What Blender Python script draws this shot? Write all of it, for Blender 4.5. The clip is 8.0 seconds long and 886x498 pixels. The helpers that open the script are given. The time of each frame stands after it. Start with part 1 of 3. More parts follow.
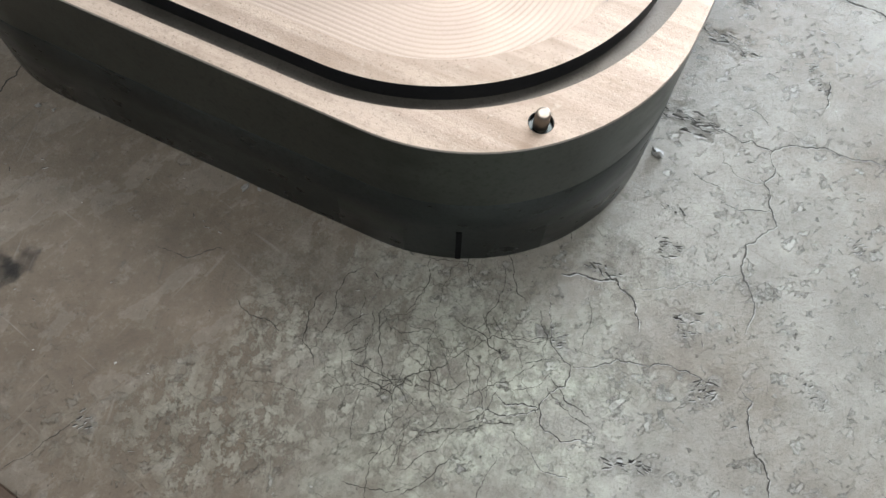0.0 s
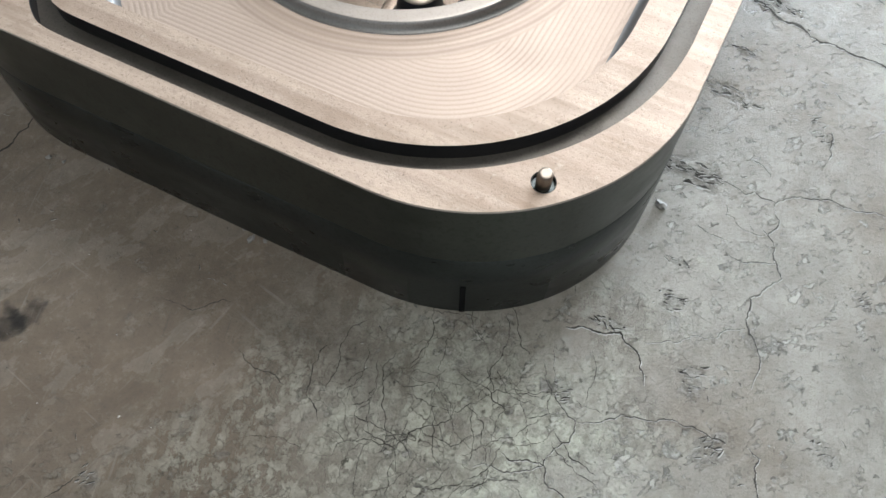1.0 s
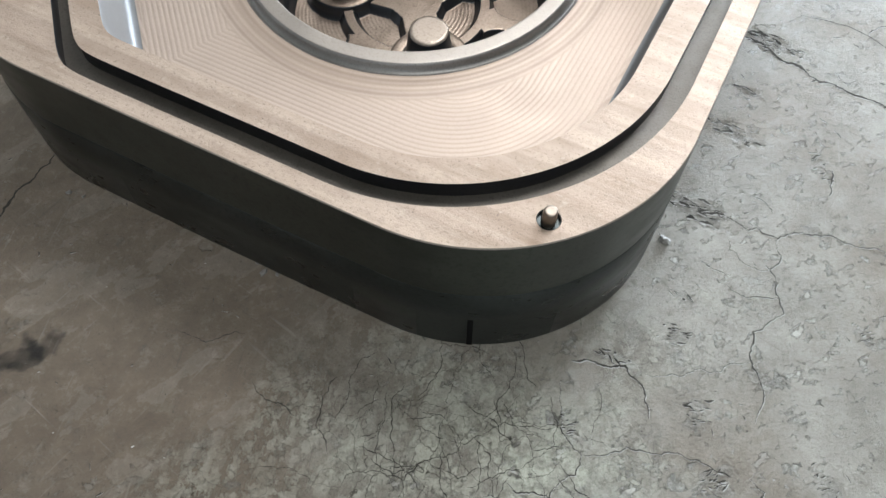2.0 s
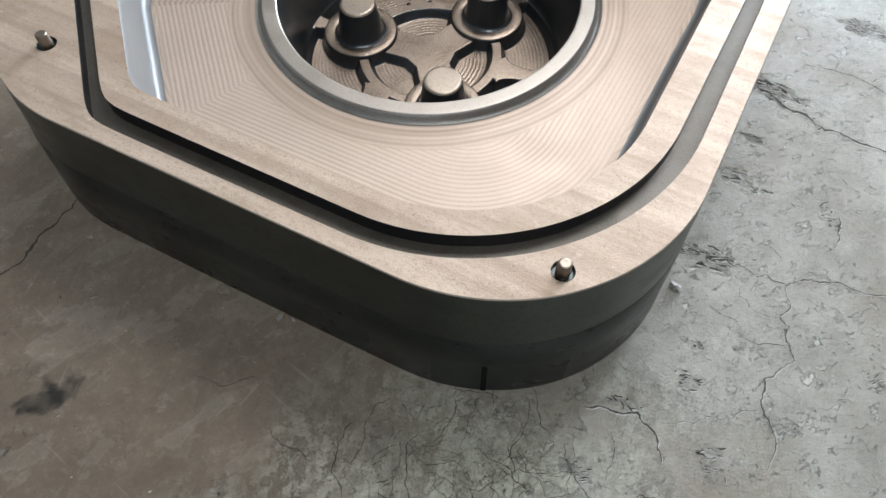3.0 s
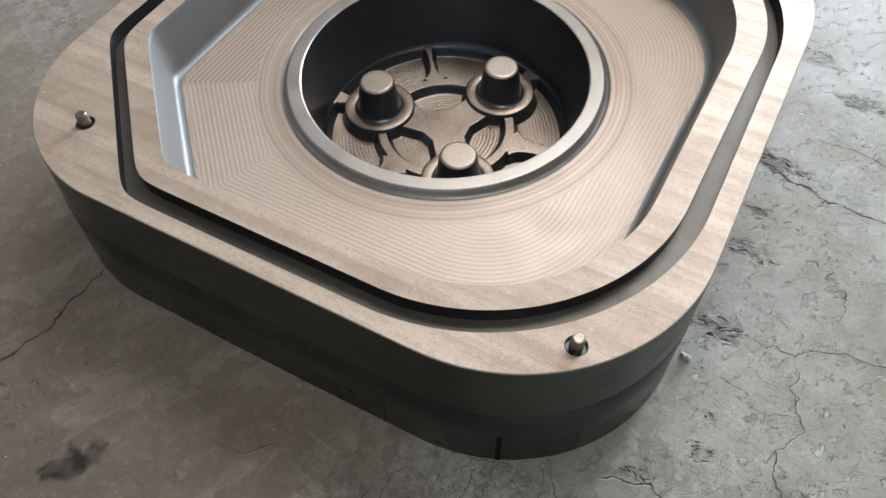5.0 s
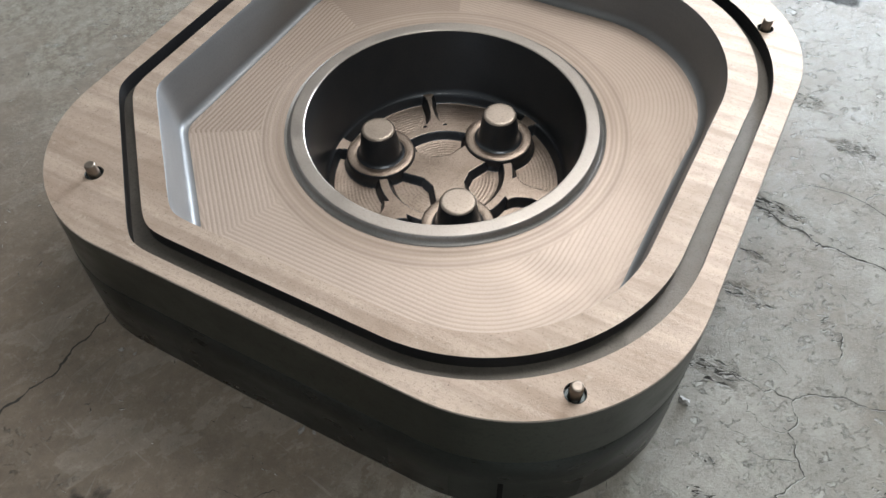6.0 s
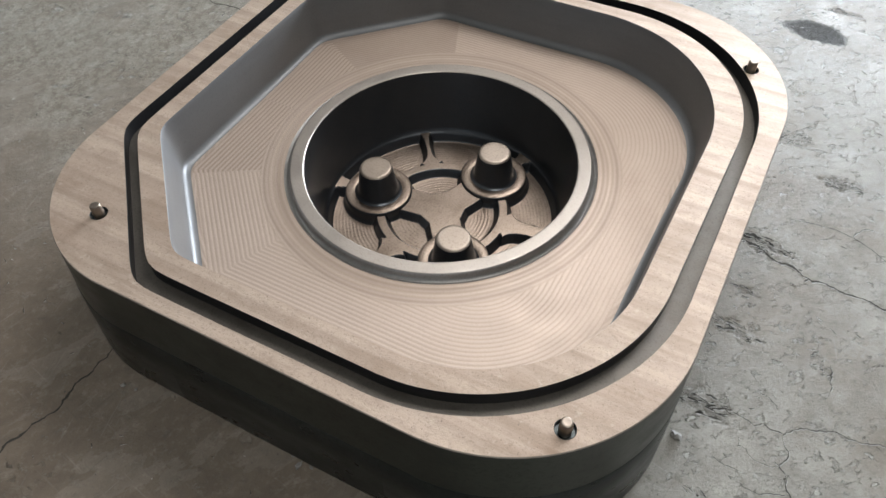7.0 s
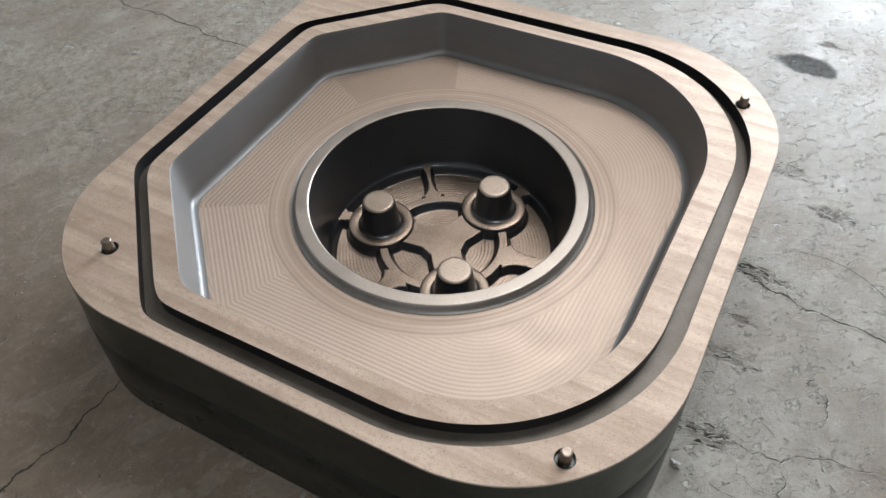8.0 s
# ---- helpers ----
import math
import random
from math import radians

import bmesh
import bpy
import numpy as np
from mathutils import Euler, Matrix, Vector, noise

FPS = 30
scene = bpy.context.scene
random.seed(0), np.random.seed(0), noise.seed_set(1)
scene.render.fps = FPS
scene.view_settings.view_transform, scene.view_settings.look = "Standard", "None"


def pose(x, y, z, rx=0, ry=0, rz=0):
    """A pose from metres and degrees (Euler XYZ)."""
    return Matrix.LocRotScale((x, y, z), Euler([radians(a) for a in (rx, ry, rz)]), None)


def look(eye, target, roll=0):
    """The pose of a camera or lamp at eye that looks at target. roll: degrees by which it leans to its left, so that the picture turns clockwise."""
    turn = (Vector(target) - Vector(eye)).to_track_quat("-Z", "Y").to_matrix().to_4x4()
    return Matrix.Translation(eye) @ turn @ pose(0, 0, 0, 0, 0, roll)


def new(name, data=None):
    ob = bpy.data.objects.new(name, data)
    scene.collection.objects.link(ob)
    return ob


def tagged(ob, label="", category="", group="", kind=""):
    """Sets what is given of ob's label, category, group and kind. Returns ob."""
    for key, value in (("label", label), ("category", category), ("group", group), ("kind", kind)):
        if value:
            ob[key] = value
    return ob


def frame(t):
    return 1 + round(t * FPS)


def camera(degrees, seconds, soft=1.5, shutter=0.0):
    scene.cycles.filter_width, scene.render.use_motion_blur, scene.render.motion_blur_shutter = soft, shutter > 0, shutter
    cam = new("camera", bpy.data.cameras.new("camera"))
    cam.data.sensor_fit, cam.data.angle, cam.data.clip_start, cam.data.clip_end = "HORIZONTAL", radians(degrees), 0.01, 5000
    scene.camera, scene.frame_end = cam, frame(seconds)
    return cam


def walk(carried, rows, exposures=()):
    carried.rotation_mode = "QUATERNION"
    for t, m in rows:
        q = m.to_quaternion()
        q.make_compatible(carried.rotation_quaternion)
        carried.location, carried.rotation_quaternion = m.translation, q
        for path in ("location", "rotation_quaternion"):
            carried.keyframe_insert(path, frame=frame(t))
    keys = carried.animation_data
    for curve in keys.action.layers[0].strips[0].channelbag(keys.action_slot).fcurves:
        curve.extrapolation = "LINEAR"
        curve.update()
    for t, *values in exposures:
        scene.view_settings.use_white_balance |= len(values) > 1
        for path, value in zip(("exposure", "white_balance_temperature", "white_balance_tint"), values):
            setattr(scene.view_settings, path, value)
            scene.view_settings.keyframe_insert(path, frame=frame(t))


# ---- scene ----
cam = camera(63.2, 8.0)
PATH = [
    (0, (0.041, 0.063, 1.044), (0.039, 0.85, -0.795), 2.4),
    (0.5, (0.041, 0.078, 1.05), (0.029, 0.898, -0.774), 1.8),
    (1, (0.044, 0.094, 1.062), (0.019, 0.956, -0.743), 1.1),
    (1.5, (0.046, 0.086, 1.073), (0.008, 0.983, -0.714), 0.5),
    (3, (0.027, 0.1, 1.121), (-0.04, 1.108, -0.605), -0.4),
    (3.5, (0.021, 0.109, 1.128), (-0.053, 1.142, -0.583), -0.5),
    (4, (0.026, 0.111, 1.14), (-0.057, 1.177, -0.55), -0.6),
    (4.5, (0.016, 0.101, 1.157), (-0.077, 1.196, -0.514), -0.9),
    (6, (0.014, 0.107, 1.203), (-0.089, 1.314, -0.388), -1.2),
    (6.5, (0.017, 0.107, 1.222), (-0.092, 1.343, -0.347), -1.4),
    (7, (0.03, 0.1, 1.237), (-0.085, 1.37, -0.304), -1.6),
    (7.5, (0.031, 0.094, 1.256), (-0.085, 1.39, -0.263), -1.7),
    (8, (0.031, 0.087, 1.271), (-0.09, 1.412, -0.223), -1.9),
]
walk(cam, [(t, look(eye, target, roll)) for t, eye, target, roll in PATH], [(0, 0.50, 6080, 11), (0.5, 0.46, 6080, 11), (1.5, 0.40, 6060, 10), (4, 0.25, 6050, 10), (6, 0.11, 6200, 11), (8, 0.0, 6320, 13)])

# ---- light: an overcast day outside a roofed workshop, open at one side ----
world = bpy.data.worlds.new("sky")
scene.world = world
world.use_nodes = True
wn = world.node_tree.nodes
sky = wn.new("ShaderNodeTexSky")
sky.sky_type, sky.sun_disc, sky.sun_elevation, sky.sun_rotation = "NISHITA", False, radians(38), radians(70)
world.node_tree.links.new(sky.outputs[0], wn["Background"].inputs[0])
wn["Background"].inputs[1].default_value = 0.10


def area_lamp(name, eye, target, width, height, watts, colour):
    data = bpy.data.lights.new(name, "AREA")
    data.shape, data.size, data.size_y, data.energy, data.color = "RECTANGLE", width, height, watts, colour
    ob = new(name, data)
    ob.matrix_world = look(eye, target)
    return ob


area_lamp("daylight_in_doorway", (4.5, 8.3, 1.6), (0.1, 1.2, 0.25), 3.2, 2.8, 1550, (0.88, 0.955, 1.0))
# two unseen lamps under the closed ceiling, added for overhead and front fill
area_lamp("added_overhead_lamp", (0.9, 2.9, 4.9), (0.4, 1.4, 0.0), 2.2, 2.6, 190, (1.0, 0.97, 0.91))
area_lamp("added_rear_fill_lamp", (0.9, -1.2, 4.9), (0.6, -0.6, 0.0), 1.8, 1.8, 72, (1.0, 0.985, 0.91))


# ---- materials ----
def material(name):
    m = bpy.data.materials.new(name)
    m.use_nodes = True
    return m, m.node_tree.nodes, m.node_tree.links


def add(nodes, kind, **values):
    n = nodes.new("ShaderNode" + kind)
    for k, v in values.items():
        key = int(k[1:]) if k[0] == "i" and k[1:].isdigit() else k.replace("_", " ")
        n.inputs[key].default_value = v
    return n


def noise_of(nodes, links, coord, scale, detail=4.0, rough=0.55, stretch=None):
    if stretch:
        mp = add(nodes, "Mapping", Scale=tuple(1 / v for v in stretch[:3]))
        mp.vector_type = "TEXTURE"
        if len(stretch) > 3:
            mp.inputs["Rotation"].default_value = (0, 0, radians(stretch[3]))
        links.new(coord, mp.inputs["Vector"])
        coord = mp.outputs[0]
    n = add(nodes, "TexNoise", Scale=scale, Detail=detail, Roughness=rough)
    links.new(coord, n.inputs["Vector"])
    return n.outputs["Fac"]


def ramp_of(nodes, links, fac, *stops):
    r = nodes.new("ShaderNodeValToRGB")
    while len(r.color_ramp.elements) < len(stops):
        r.color_ramp.elements.new(0.5)
    for e, (pos, col) in zip(r.color_ramp.elements, stops):
        e.position = pos
        e.color = (col, col, col, 1) if isinstance(col, (int, float)) else (*col, 1)
    links.new(fac, r.inputs[0])
    return r.outputs[0]


def mixed(nodes, links, fac, a, b, blend="MIX"):
    n = nodes.new("ShaderNodeMix")
    n.data_type, n.blend_type = "RGBA", blend
    for sock, v in ((n.inputs[0], fac), (n.inputs[6], a), (n.inputs[7], b)):
        if isinstance(v, bpy.types.NodeSocket):
            links.new(v, sock)
        else:
            sock.default_value = v if isinstance(v, (int, float)) else (*v, 1)
    return n.outputs[2]


def bumped(nodes, links, bsdf, height, strength, distance, base=None):
    b = add(nodes, "Bump", Strength=strength, Distance=distance)
    links.new(height, b.inputs["Height"])
    if base:
        links.new(base, b.inputs["Normal"])
    links.new(b.outputs[0], bsdf.inputs["Normal"])
    return b.outputs[0]


def steel(name, dark, light, rough, metal=0.9, streak=(1, 1, 1), blotch=0.35, grain=0.15, grain_scale=260, swirl=0.0, vary=1.0, ridge_tone=0.0):
    """Machined tool steel: two tones in soft blotches and cutter streaks, with a fine grain in the gloss."""
    m, n, l = material(name)
    bsdf = n["Principled BSDF"]
    co = n.new("ShaderNodeTexCoord").outputs["Object"]
    blot = noise_of(n, l, co, 5.0, 5)
    line = noise_of(n, l, co, 22.0, 3, 0.5, streak)
    fine = noise_of(n, l, co, grain_scale, 3, 0.6)
    tone = mixed(n, l, ramp_of(n, l, blot, (0.5 - blotch, 0.0), (0.5 + blotch, 1.0)), dark, light)
    tone = mixed(n, l, ramp_of(n, l, line, (0.3, 0.0), (0.7, 0.5)), tone, light)
    tone = mixed(n, l, ramp_of(n, l, fine, (0.30, 0.55), (0.5, 0.0)), tone, dark)
    if ridge_tone:
        # ridge shade put into the colour, with darker turned rings and sectors
        held = n.new("ShaderNodeAttribute")
        held.attribute_name = "ridge_tone"
        tone = mixed(n, l, ramp_of(n, l, held.outputs["Fac"], (0.0, 0.0), (1.0, ridge_tone)), tone, (0.22, 0.158, 0.118))
    l.new(tone, bsdf.inputs["Base Color"])
    bsdf.inputs["Metallic"].default_value = metal
    l.new(ramp_of(n, l, line, (0.3, rough - 0.06 * vary), (0.7, rough + 0.08 * vary)), bsdf.inputs["Roughness"])
    base = bumped(n, l, bsdf, fine, grain, 0.001)
    if swirl:
        # curled cutter marks
        turn = add(n, "TexWave", Scale=34.0, Distortion=30.0, Detail=3.0)
        turn.inputs["Detail Scale"].default_value = 0.55
        l.new(co, turn.inputs["Vector"])
        bumped(n, l, bsdf, turn.outputs["Fac"], swirl, 0.0012, base)
    return m


def milled_face():
    """Face-milled steel: passes of one cutter width, each of its own tone, with pitting and rubbed places."""
    m, n, l = material("milled_steel_face")
    bsdf = n["Principled BSDF"]
    co = n.new("ShaderNodeTexCoord").outputs["Object"]
    xyz = n.new("ShaderNodeSeparateXYZ")
    l.new(co, xyz.inputs[0])
    wob = noise_of(n, l, co, 3.0, 2)
    run = n.new("ShaderNodeMath")
    run.operation, run.inputs[1].default_value = "MULTIPLY_ADD", 0.001
    l.new(wob, run.inputs[0])
    l.new(xyz.outputs["Y"], run.inputs[2])
    fray = n.new("ShaderNodeMath")
    fray.operation, fray.inputs[1].default_value = "MULTIPLY_ADD", 0.008
    l.new(noise_of(n, l, co, 90.0, 4, 0.7, (1.0, 0.6, 1)), fray.inputs[0])
    l.new(run.outputs[0], fray.inputs[2])
    run = fray
    lane = n.new("ShaderNodeMath")
    lane.operation, lane.inputs[1].default_value = "DIVIDE", 0.048
    l.new(run.outputs[0], lane.inputs[0])
    which, within = n.new("ShaderNodeMath"), n.new("ShaderNodeMath")
    which.operation, within.operation = "FLOOR", "FRACT"
    l.new(lane.outputs[0], which.inputs[0])
    l.new(lane.outputs[0], within.inputs[0])
    pick = n.new("ShaderNodeTexWhiteNoise")
    pick.noise_dimensions = "1D"
    l.new(which.outputs[0], pick.inputs["W"])
    blot = noise_of(n, l, co, 6.0, 6, 0.6)
    small = noise_of(n, l, co, 45.0, 5, 0.65)
    fine = noise_of(n, l, co, 330.0, 3, 0.65)
    hair = noise_of(n, l, co, 130.0, 5, 0.7)
    tone = mixed(n, l, ramp_of(n, l, blot, (0.32, 0.0), (0.68, 1.0)), (0.388, 0.297, 0.232), (0.57, 0.463, 0.384))
    tone = mixed(n, l, ramp_of(n, l, noise_of(n, l, co, 2.6, 5, 0.65), (0.46, 0.0), (0.66, 0.55)), tone, (0.34, 0.245, 0.185))
    tone = mixed(n, l, ramp_of(n, l, pick.outputs["Value"], (0.0, 0.0), (1.0, 0.55)), tone, (0.60, 0.492, 0.405))
    pull = noise_of(n, l, co, 30.0, 6, 0.7, (0.06, 1.8, 1))
    tone = mixed(n, l, ramp_of(n, l, pull, (0.36, 0.30), (0.48, 0.0)), tone, (0.30, 0.222, 0.165))
    tone = mixed(n, l, ramp_of(n, l, pull, (0.54, 0.0), (0.66, 0.22)), tone, (0.70, 0.60, 0.51))
    stain = noise_of(n, l, co, 24.0, 7, 0.68, (0.35, 1.6, 1))
    tone = mixed(n, l, ramp_of(n, l, stain, (0.30, 0.50), (0.50, 0.0)), tone, (0.285, 0.205, 0.150))
    tone = mixed(n, l, ramp_of(n, l, within.outputs[0], (0.0, 0.50), (0.09, 0.0), (0.45, 0.0), (1.0, 0.42)), tone, (0.34, 0.262, 0.205))
    tone = mixed(n, l, ramp_of(n, l, hair, (0.30, 0.55), (0.46, 0.0)), tone, (0.30, 0.235, 0.185))
    tone = mixed(n, l, ramp_of(n, l, small, (0.60, 0.0), (0.75, 0.5)), tone, (0.68, 0.588, 0.50))
    tone = mixed(n, l, ramp_of(n, l, fine, (0.28, 0.85), (0.41, 0.0)), tone, (0.20, 0.155, 0.12))
    l.new(tone, bsdf.inputs["Base Color"])
    bsdf.inputs["Metallic"].default_value = 0.55
    l.new(ramp_of(n, l, small, (0.3, 0.58), (0.7, 0.68)), bsdf.inputs["Roughness"])
    b1 = bumped(n, l, bsdf, hair, 0.12, 0.002)
    bumped(n, l, bsdf, fine, 0.45, 0.001, b1)
    return m


MILLED = milled_face()
FLOOR_STEEL = steel("contour_milled_steel", (0.47, 0.378, 0.312), (0.58, 0.475, 0.40), 0.56, 0.70, (1, 1, 1), 0.4, 0.25, 300, ridge_tone=0.62)
# smooth cavity steel, greyed below the bed's tone for the dark it reflects
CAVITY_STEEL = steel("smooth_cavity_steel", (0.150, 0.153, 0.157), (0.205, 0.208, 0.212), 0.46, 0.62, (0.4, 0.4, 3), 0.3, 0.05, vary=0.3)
# smooth steep faces, with their shade and dark reflections put into the colour
SHADE_WALL_STEEL = steel("shade_toned_steel", (0.080, 0.086, 0.095), (0.105, 0.110, 0.118), 0.30, 0.85, (1, 1, 1), 0.3, 0.03, vary=0.15)
# lower side darker, upper lighter: the floor's reflection put into the colour
SIDE_STEEL = steel("shade_toned_side_steel", (0.022, 0.026, 0.026), (0.062, 0.070, 0.070), 0.31, 0.8, (0.8, 0.8, 1.5), 0.2, 0.10, 140)
UPPER_SIDE_STEEL = steel("reflection_toned_steel", (0.036, 0.040, 0.036), (0.094, 0.102, 0.092), 0.34, 0.8, (0.8, 0.8, 1.5), 0.2, 0.10, 140)
GROOVE_WALL = steel("shade_dark_groove_steel", (0.020, 0.022, 0.027), (0.045, 0.047, 0.052), 0.4, 0.7, (0.5, 0.5, 4), 0.3, 0.1, 140)
SHOULDER_STEEL = steel("grey_shoulder_steel", (0.17, 0.165, 0.16), (0.34, 0.325, 0.31), 0.45, 0.85, (2, 2, 1), 0.3, 0.35, 320)
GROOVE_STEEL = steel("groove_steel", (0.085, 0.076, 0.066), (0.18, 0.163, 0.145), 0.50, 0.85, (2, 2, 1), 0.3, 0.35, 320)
RIM_STEEL = steel("turned_steel_rim", (0.32, 0.284, 0.252), (0.47, 0.42, 0.375), 0.42, 0.85, (1, 1, 1), 0.3, 0.15)
BORE_STEEL = steel("milled_bore_steel", (0.18, 0.134, 0.102), (0.44, 0.352, 0.287), 0.37, 0.85, (1, 1, 1), 0.25, 0.25, 200, 0.16)
BOSS_STEEL = steel("turned_boss_steel", (0.30, 0.244, 0.198), (0.52, 0.437, 0.368), 0.42, 0.85, (1, 1, 1), 0.25, 0.2, 200, 0.10)
PIN_STEEL = steel("ground_pin_steel", (0.17, 0.143, 0.118), (0.31, 0.264, 0.222), 0.40, 0.97, (1, 1, 3), 0.3, 0.1)


def attribute(nodes, name):
    a = nodes.new("ShaderNodeAttribute")
    a.attribute_name = name
    return a.outputs["Fac"]


def torn_wear(n, l, co):
    """The broken-out places, frayed along their edges."""
    m = n.new("ShaderNodeMath")
    m.operation = "MULTIPLY"
    l.new(attribute(n, "wear"), m.inputs[0])
    l.new(ramp_of(n, l, noise_of(n, l, co, 42.0, 7, 0.7, (1, 1.8, 1, 28)), (0.40, 0.0), (0.50, 1.0)), m.inputs[1])
    return m.outputs[0]


def concrete():
    m, n, l = material("worn_concrete")
    bsdf = n["Principled BSDF"]
    co = n.new("ShaderNodeTexCoord").outputs["Object"]
    big = noise_of(n, l, co, 2.3, 6, 0.6)
    mid = noise_of(n, l, co, 8.0, 7, 0.65)
    swept = noise_of(n, l, co, 11.0, 9, 0.74, (0.9, 1.25, 1, 35))
    small = noise_of(n, l, co, 38.0, 6, 0.62)
    grit = noise_of(n, l, co, 240.0, 3, 0.6)
    grey = mixed(n, l, ramp_of(n, l, mid, (0.34, 0.0), (0.66, 1.0)), (0.232, 0.221, 0.196), (0.345, 0.332, 0.300))
    brown = mixed(n, l, ramp_of(n, l, swept, (0.28, 0.0), (0.72, 1.0)), (0.128, 0.099, 0.073), (0.212, 0.170, 0.129))
    tone = mixed(n, l, ramp_of(n, l, big, (0.44, 0.0), (0.60, 0.55)), grey, brown)
    tone = mixed(n, l, attribute(n, "warm"), tone, brown)
    pale = mixed(n, l, ramp_of(n, l, noise_of(n, l, co, 42.0, 9, 0.75), (0.38, 0.0), (0.60, 1.0)), (0.175, 0.178, 0.145), (0.52, 0.535, 0.45))
    tone = mixed(n, l, attribute(n, "pale"), tone, pale)
    tone = mixed(n, l, ramp_of(n, l, swept, (0.60, 0.0), (0.74, 0.3)), tone, (0.40, 0.39, 0.35))
    tone = mixed(n, l, ramp_of(n, l, small, (0.27, 0.7), (0.40, 0.0)), tone, (0.11, 0.10, 0.085))
    tone = mixed(n, l, ramp_of(n, l, grit, (0.27, 0.6), (0.40, 0.0)), tone, (0.09, 0.083, 0.072))
    crust = noise_of(n, l, co, 48.0, 10, 0.80)
    flake = noise_of(n, l, co, 30.0, 10, 0.78, (1.0, 1.2, 1, 82))
    scaled = ramp_of(n, l, flake, (0.485, 0.0), (0.500, 1.0))
    tone = mixed(n, l, ramp_of(n, l, crust, (0.36, 0.22), (0.47, 0.0)), tone, (0.105, 0.097, 0.080))
    tone = mixed(n, l, ramp_of(n, l, crust, (0.54, 0.0), (0.64, 0.20)), tone, (0.43, 0.42, 0.365))
    lifted = n.new("ShaderNodeMath")
    lifted.operation = "MULTIPLY"
    l.new(scaled, lifted.inputs[0])
    l.new(ramp_of(n, l, attribute(n, "crazed"), (0.0, 0.0), (0.9, 0.52)), lifted.inputs[1])
    tone = mixed(n, l, lifted.outputs[0], tone, mixed(n, l, ramp_of(n, l, crust, (0.35, 0.0), (0.62, 1.0)), (0.24, 0.24, 0.195), (0.56, 0.565, 0.485)))
    grimy = n.new("ShaderNodeMath")
    grimy.operation = "MULTIPLY"
    l.new(ramp_of(n, l, flake, (0.36, 0.75), (0.455, 0.0)), grimy.inputs[0])
    l.new(attribute(n, "crazed"), grimy.inputs[1])
    tone = mixed(n, l, grimy.outputs[0], tone, (0.115, 0.108, 0.080))
    # hairline map cracking in the pale patch
    warp = n.new("ShaderNodeVectorMath")
    warp.operation = "ADD"
    wob = add(n, "TexNoise", Scale=16.0, Detail=4.0)
    l.new(co, wob.inputs["Vector"])
    sc = n.new("ShaderNodeVectorMath")
    sc.operation = "SCALE"
    sc.inputs["Scale"].default_value = 0.085
    l.new(wob.outputs["Color"], sc.inputs[0])
    l.new(co, warp.inputs[0])
    l.new(sc.outputs[0], warp.inputs[1])
    vor = add(n, "TexVoronoi", Scale=21.0)
    vor.feature = "DISTANCE_TO_EDGE"
    l.new(warp.outputs[0], vor.inputs["Vector"])
    hair = ramp_of(n, l, vor.outputs["Distance"], (0.004, 0.95), (0.016, 0.0))
    gate = n.new("ShaderNodeMath")
    gate.operation = "MULTIPLY"
    l.new(hair, gate.inputs[0])
    patchy = n.new("ShaderNodeMath")
    patchy.operation = "MULTIPLY"
    l.new(attribute(n, "crazed"), patchy.inputs[0])
    l.new(ramp_of(n, l, noise_of(n, l, co, 9.0, 4), (0.34, 0.0), (0.48, 1.0)), patchy.inputs[1])
    l.new(patchy.outputs[0], gate.inputs[1])
    tone = mixed(n, l, gate.outputs[0], tone, (0.08, 0.075, 0.06))
    # dark and pale shreds paint the relief's shade and grazing light
    tone = mixed(n, l, torn_wear(n, l, co), tone, mixed(n, l, ramp_of(n, l, noise_of(n, l, co, 85.0, 8, 0.75, (0.8, 2.0, 1, -28)), (0.385, 0.0), (0.425, 0.70), (0.53, 0.76), (0.58, 1.0)), (0.085, 0.082, 0.075), (0.56, 0.555, 0.53)))
    # hard-edged smears of dried wash water
    smear = noise_of(n, l, co, 5.5, 8, 0.62, (0.8, 1.5, 1, 40))
    tone = mixed(n, l, ramp_of(n, l, smear, (0.40, 0.0), (0.43, 0.17), (0.47, 0.06), (0.535, 0.0)), tone, (0.12, 0.105, 0.088))
    tone = mixed(n, l, ramp_of(n, l, smear, (0.545, 0.0), (0.56, 0.15), (0.64, 0.07)), tone, (0.45, 0.435, 0.395))
    # scuffs, scrapes and fine mottling
    scuff = noise_of(n, l, co, 30.0, 10, 0.78)
    tone = mixed(n, l, ramp_of(n, l, scuff, (0.54, 0.0), (0.66, 0.25)), tone, (0.40, 0.385, 0.345))
    tone = mixed(n, l, ramp_of(n, l, scuff, (0.36, 0.28), (0.46, 0.0)), tone, (0.115, 0.105, 0.092))
    for turn, size in ((82, 30.0), (55, 26.0), (-35, 34.0)):
        scrape = noise_of(n, l, co, size, 3, 0.6, (0.14, 3.2, 1, turn))
        tone = mixed(n, l, ramp_of(n, l, scrape, (0.65, 0.0), (0.73, 0.17)), tone, (0.50, 0.49, 0.46))
        tone = mixed(n, l, ramp_of(n, l, scrape, (0.26, 0.35), (0.33, 0.0)), tone, (0.10, 0.092, 0.08))
    # shallow chips with sharp rims, mostly where the slab is hard and grey
    chips = noise_of(n, l, co, 21.0, 9, 0.72, (1, 1.7, 1, 30))
    where = noise_of(n, l, co, 3.1, 4, 0.6)
    pit = n.new("ShaderNodeMath")
    pit.operation = "MULTIPLY"
    l.new(ramp_of(n, l, chips, (0.592, 0.0), (0.606, 1.0)), pit.inputs[0])
    hard = n.new("ShaderNodeMath")
    hard.operation, hard.use_clamp = "SUBTRACT", True
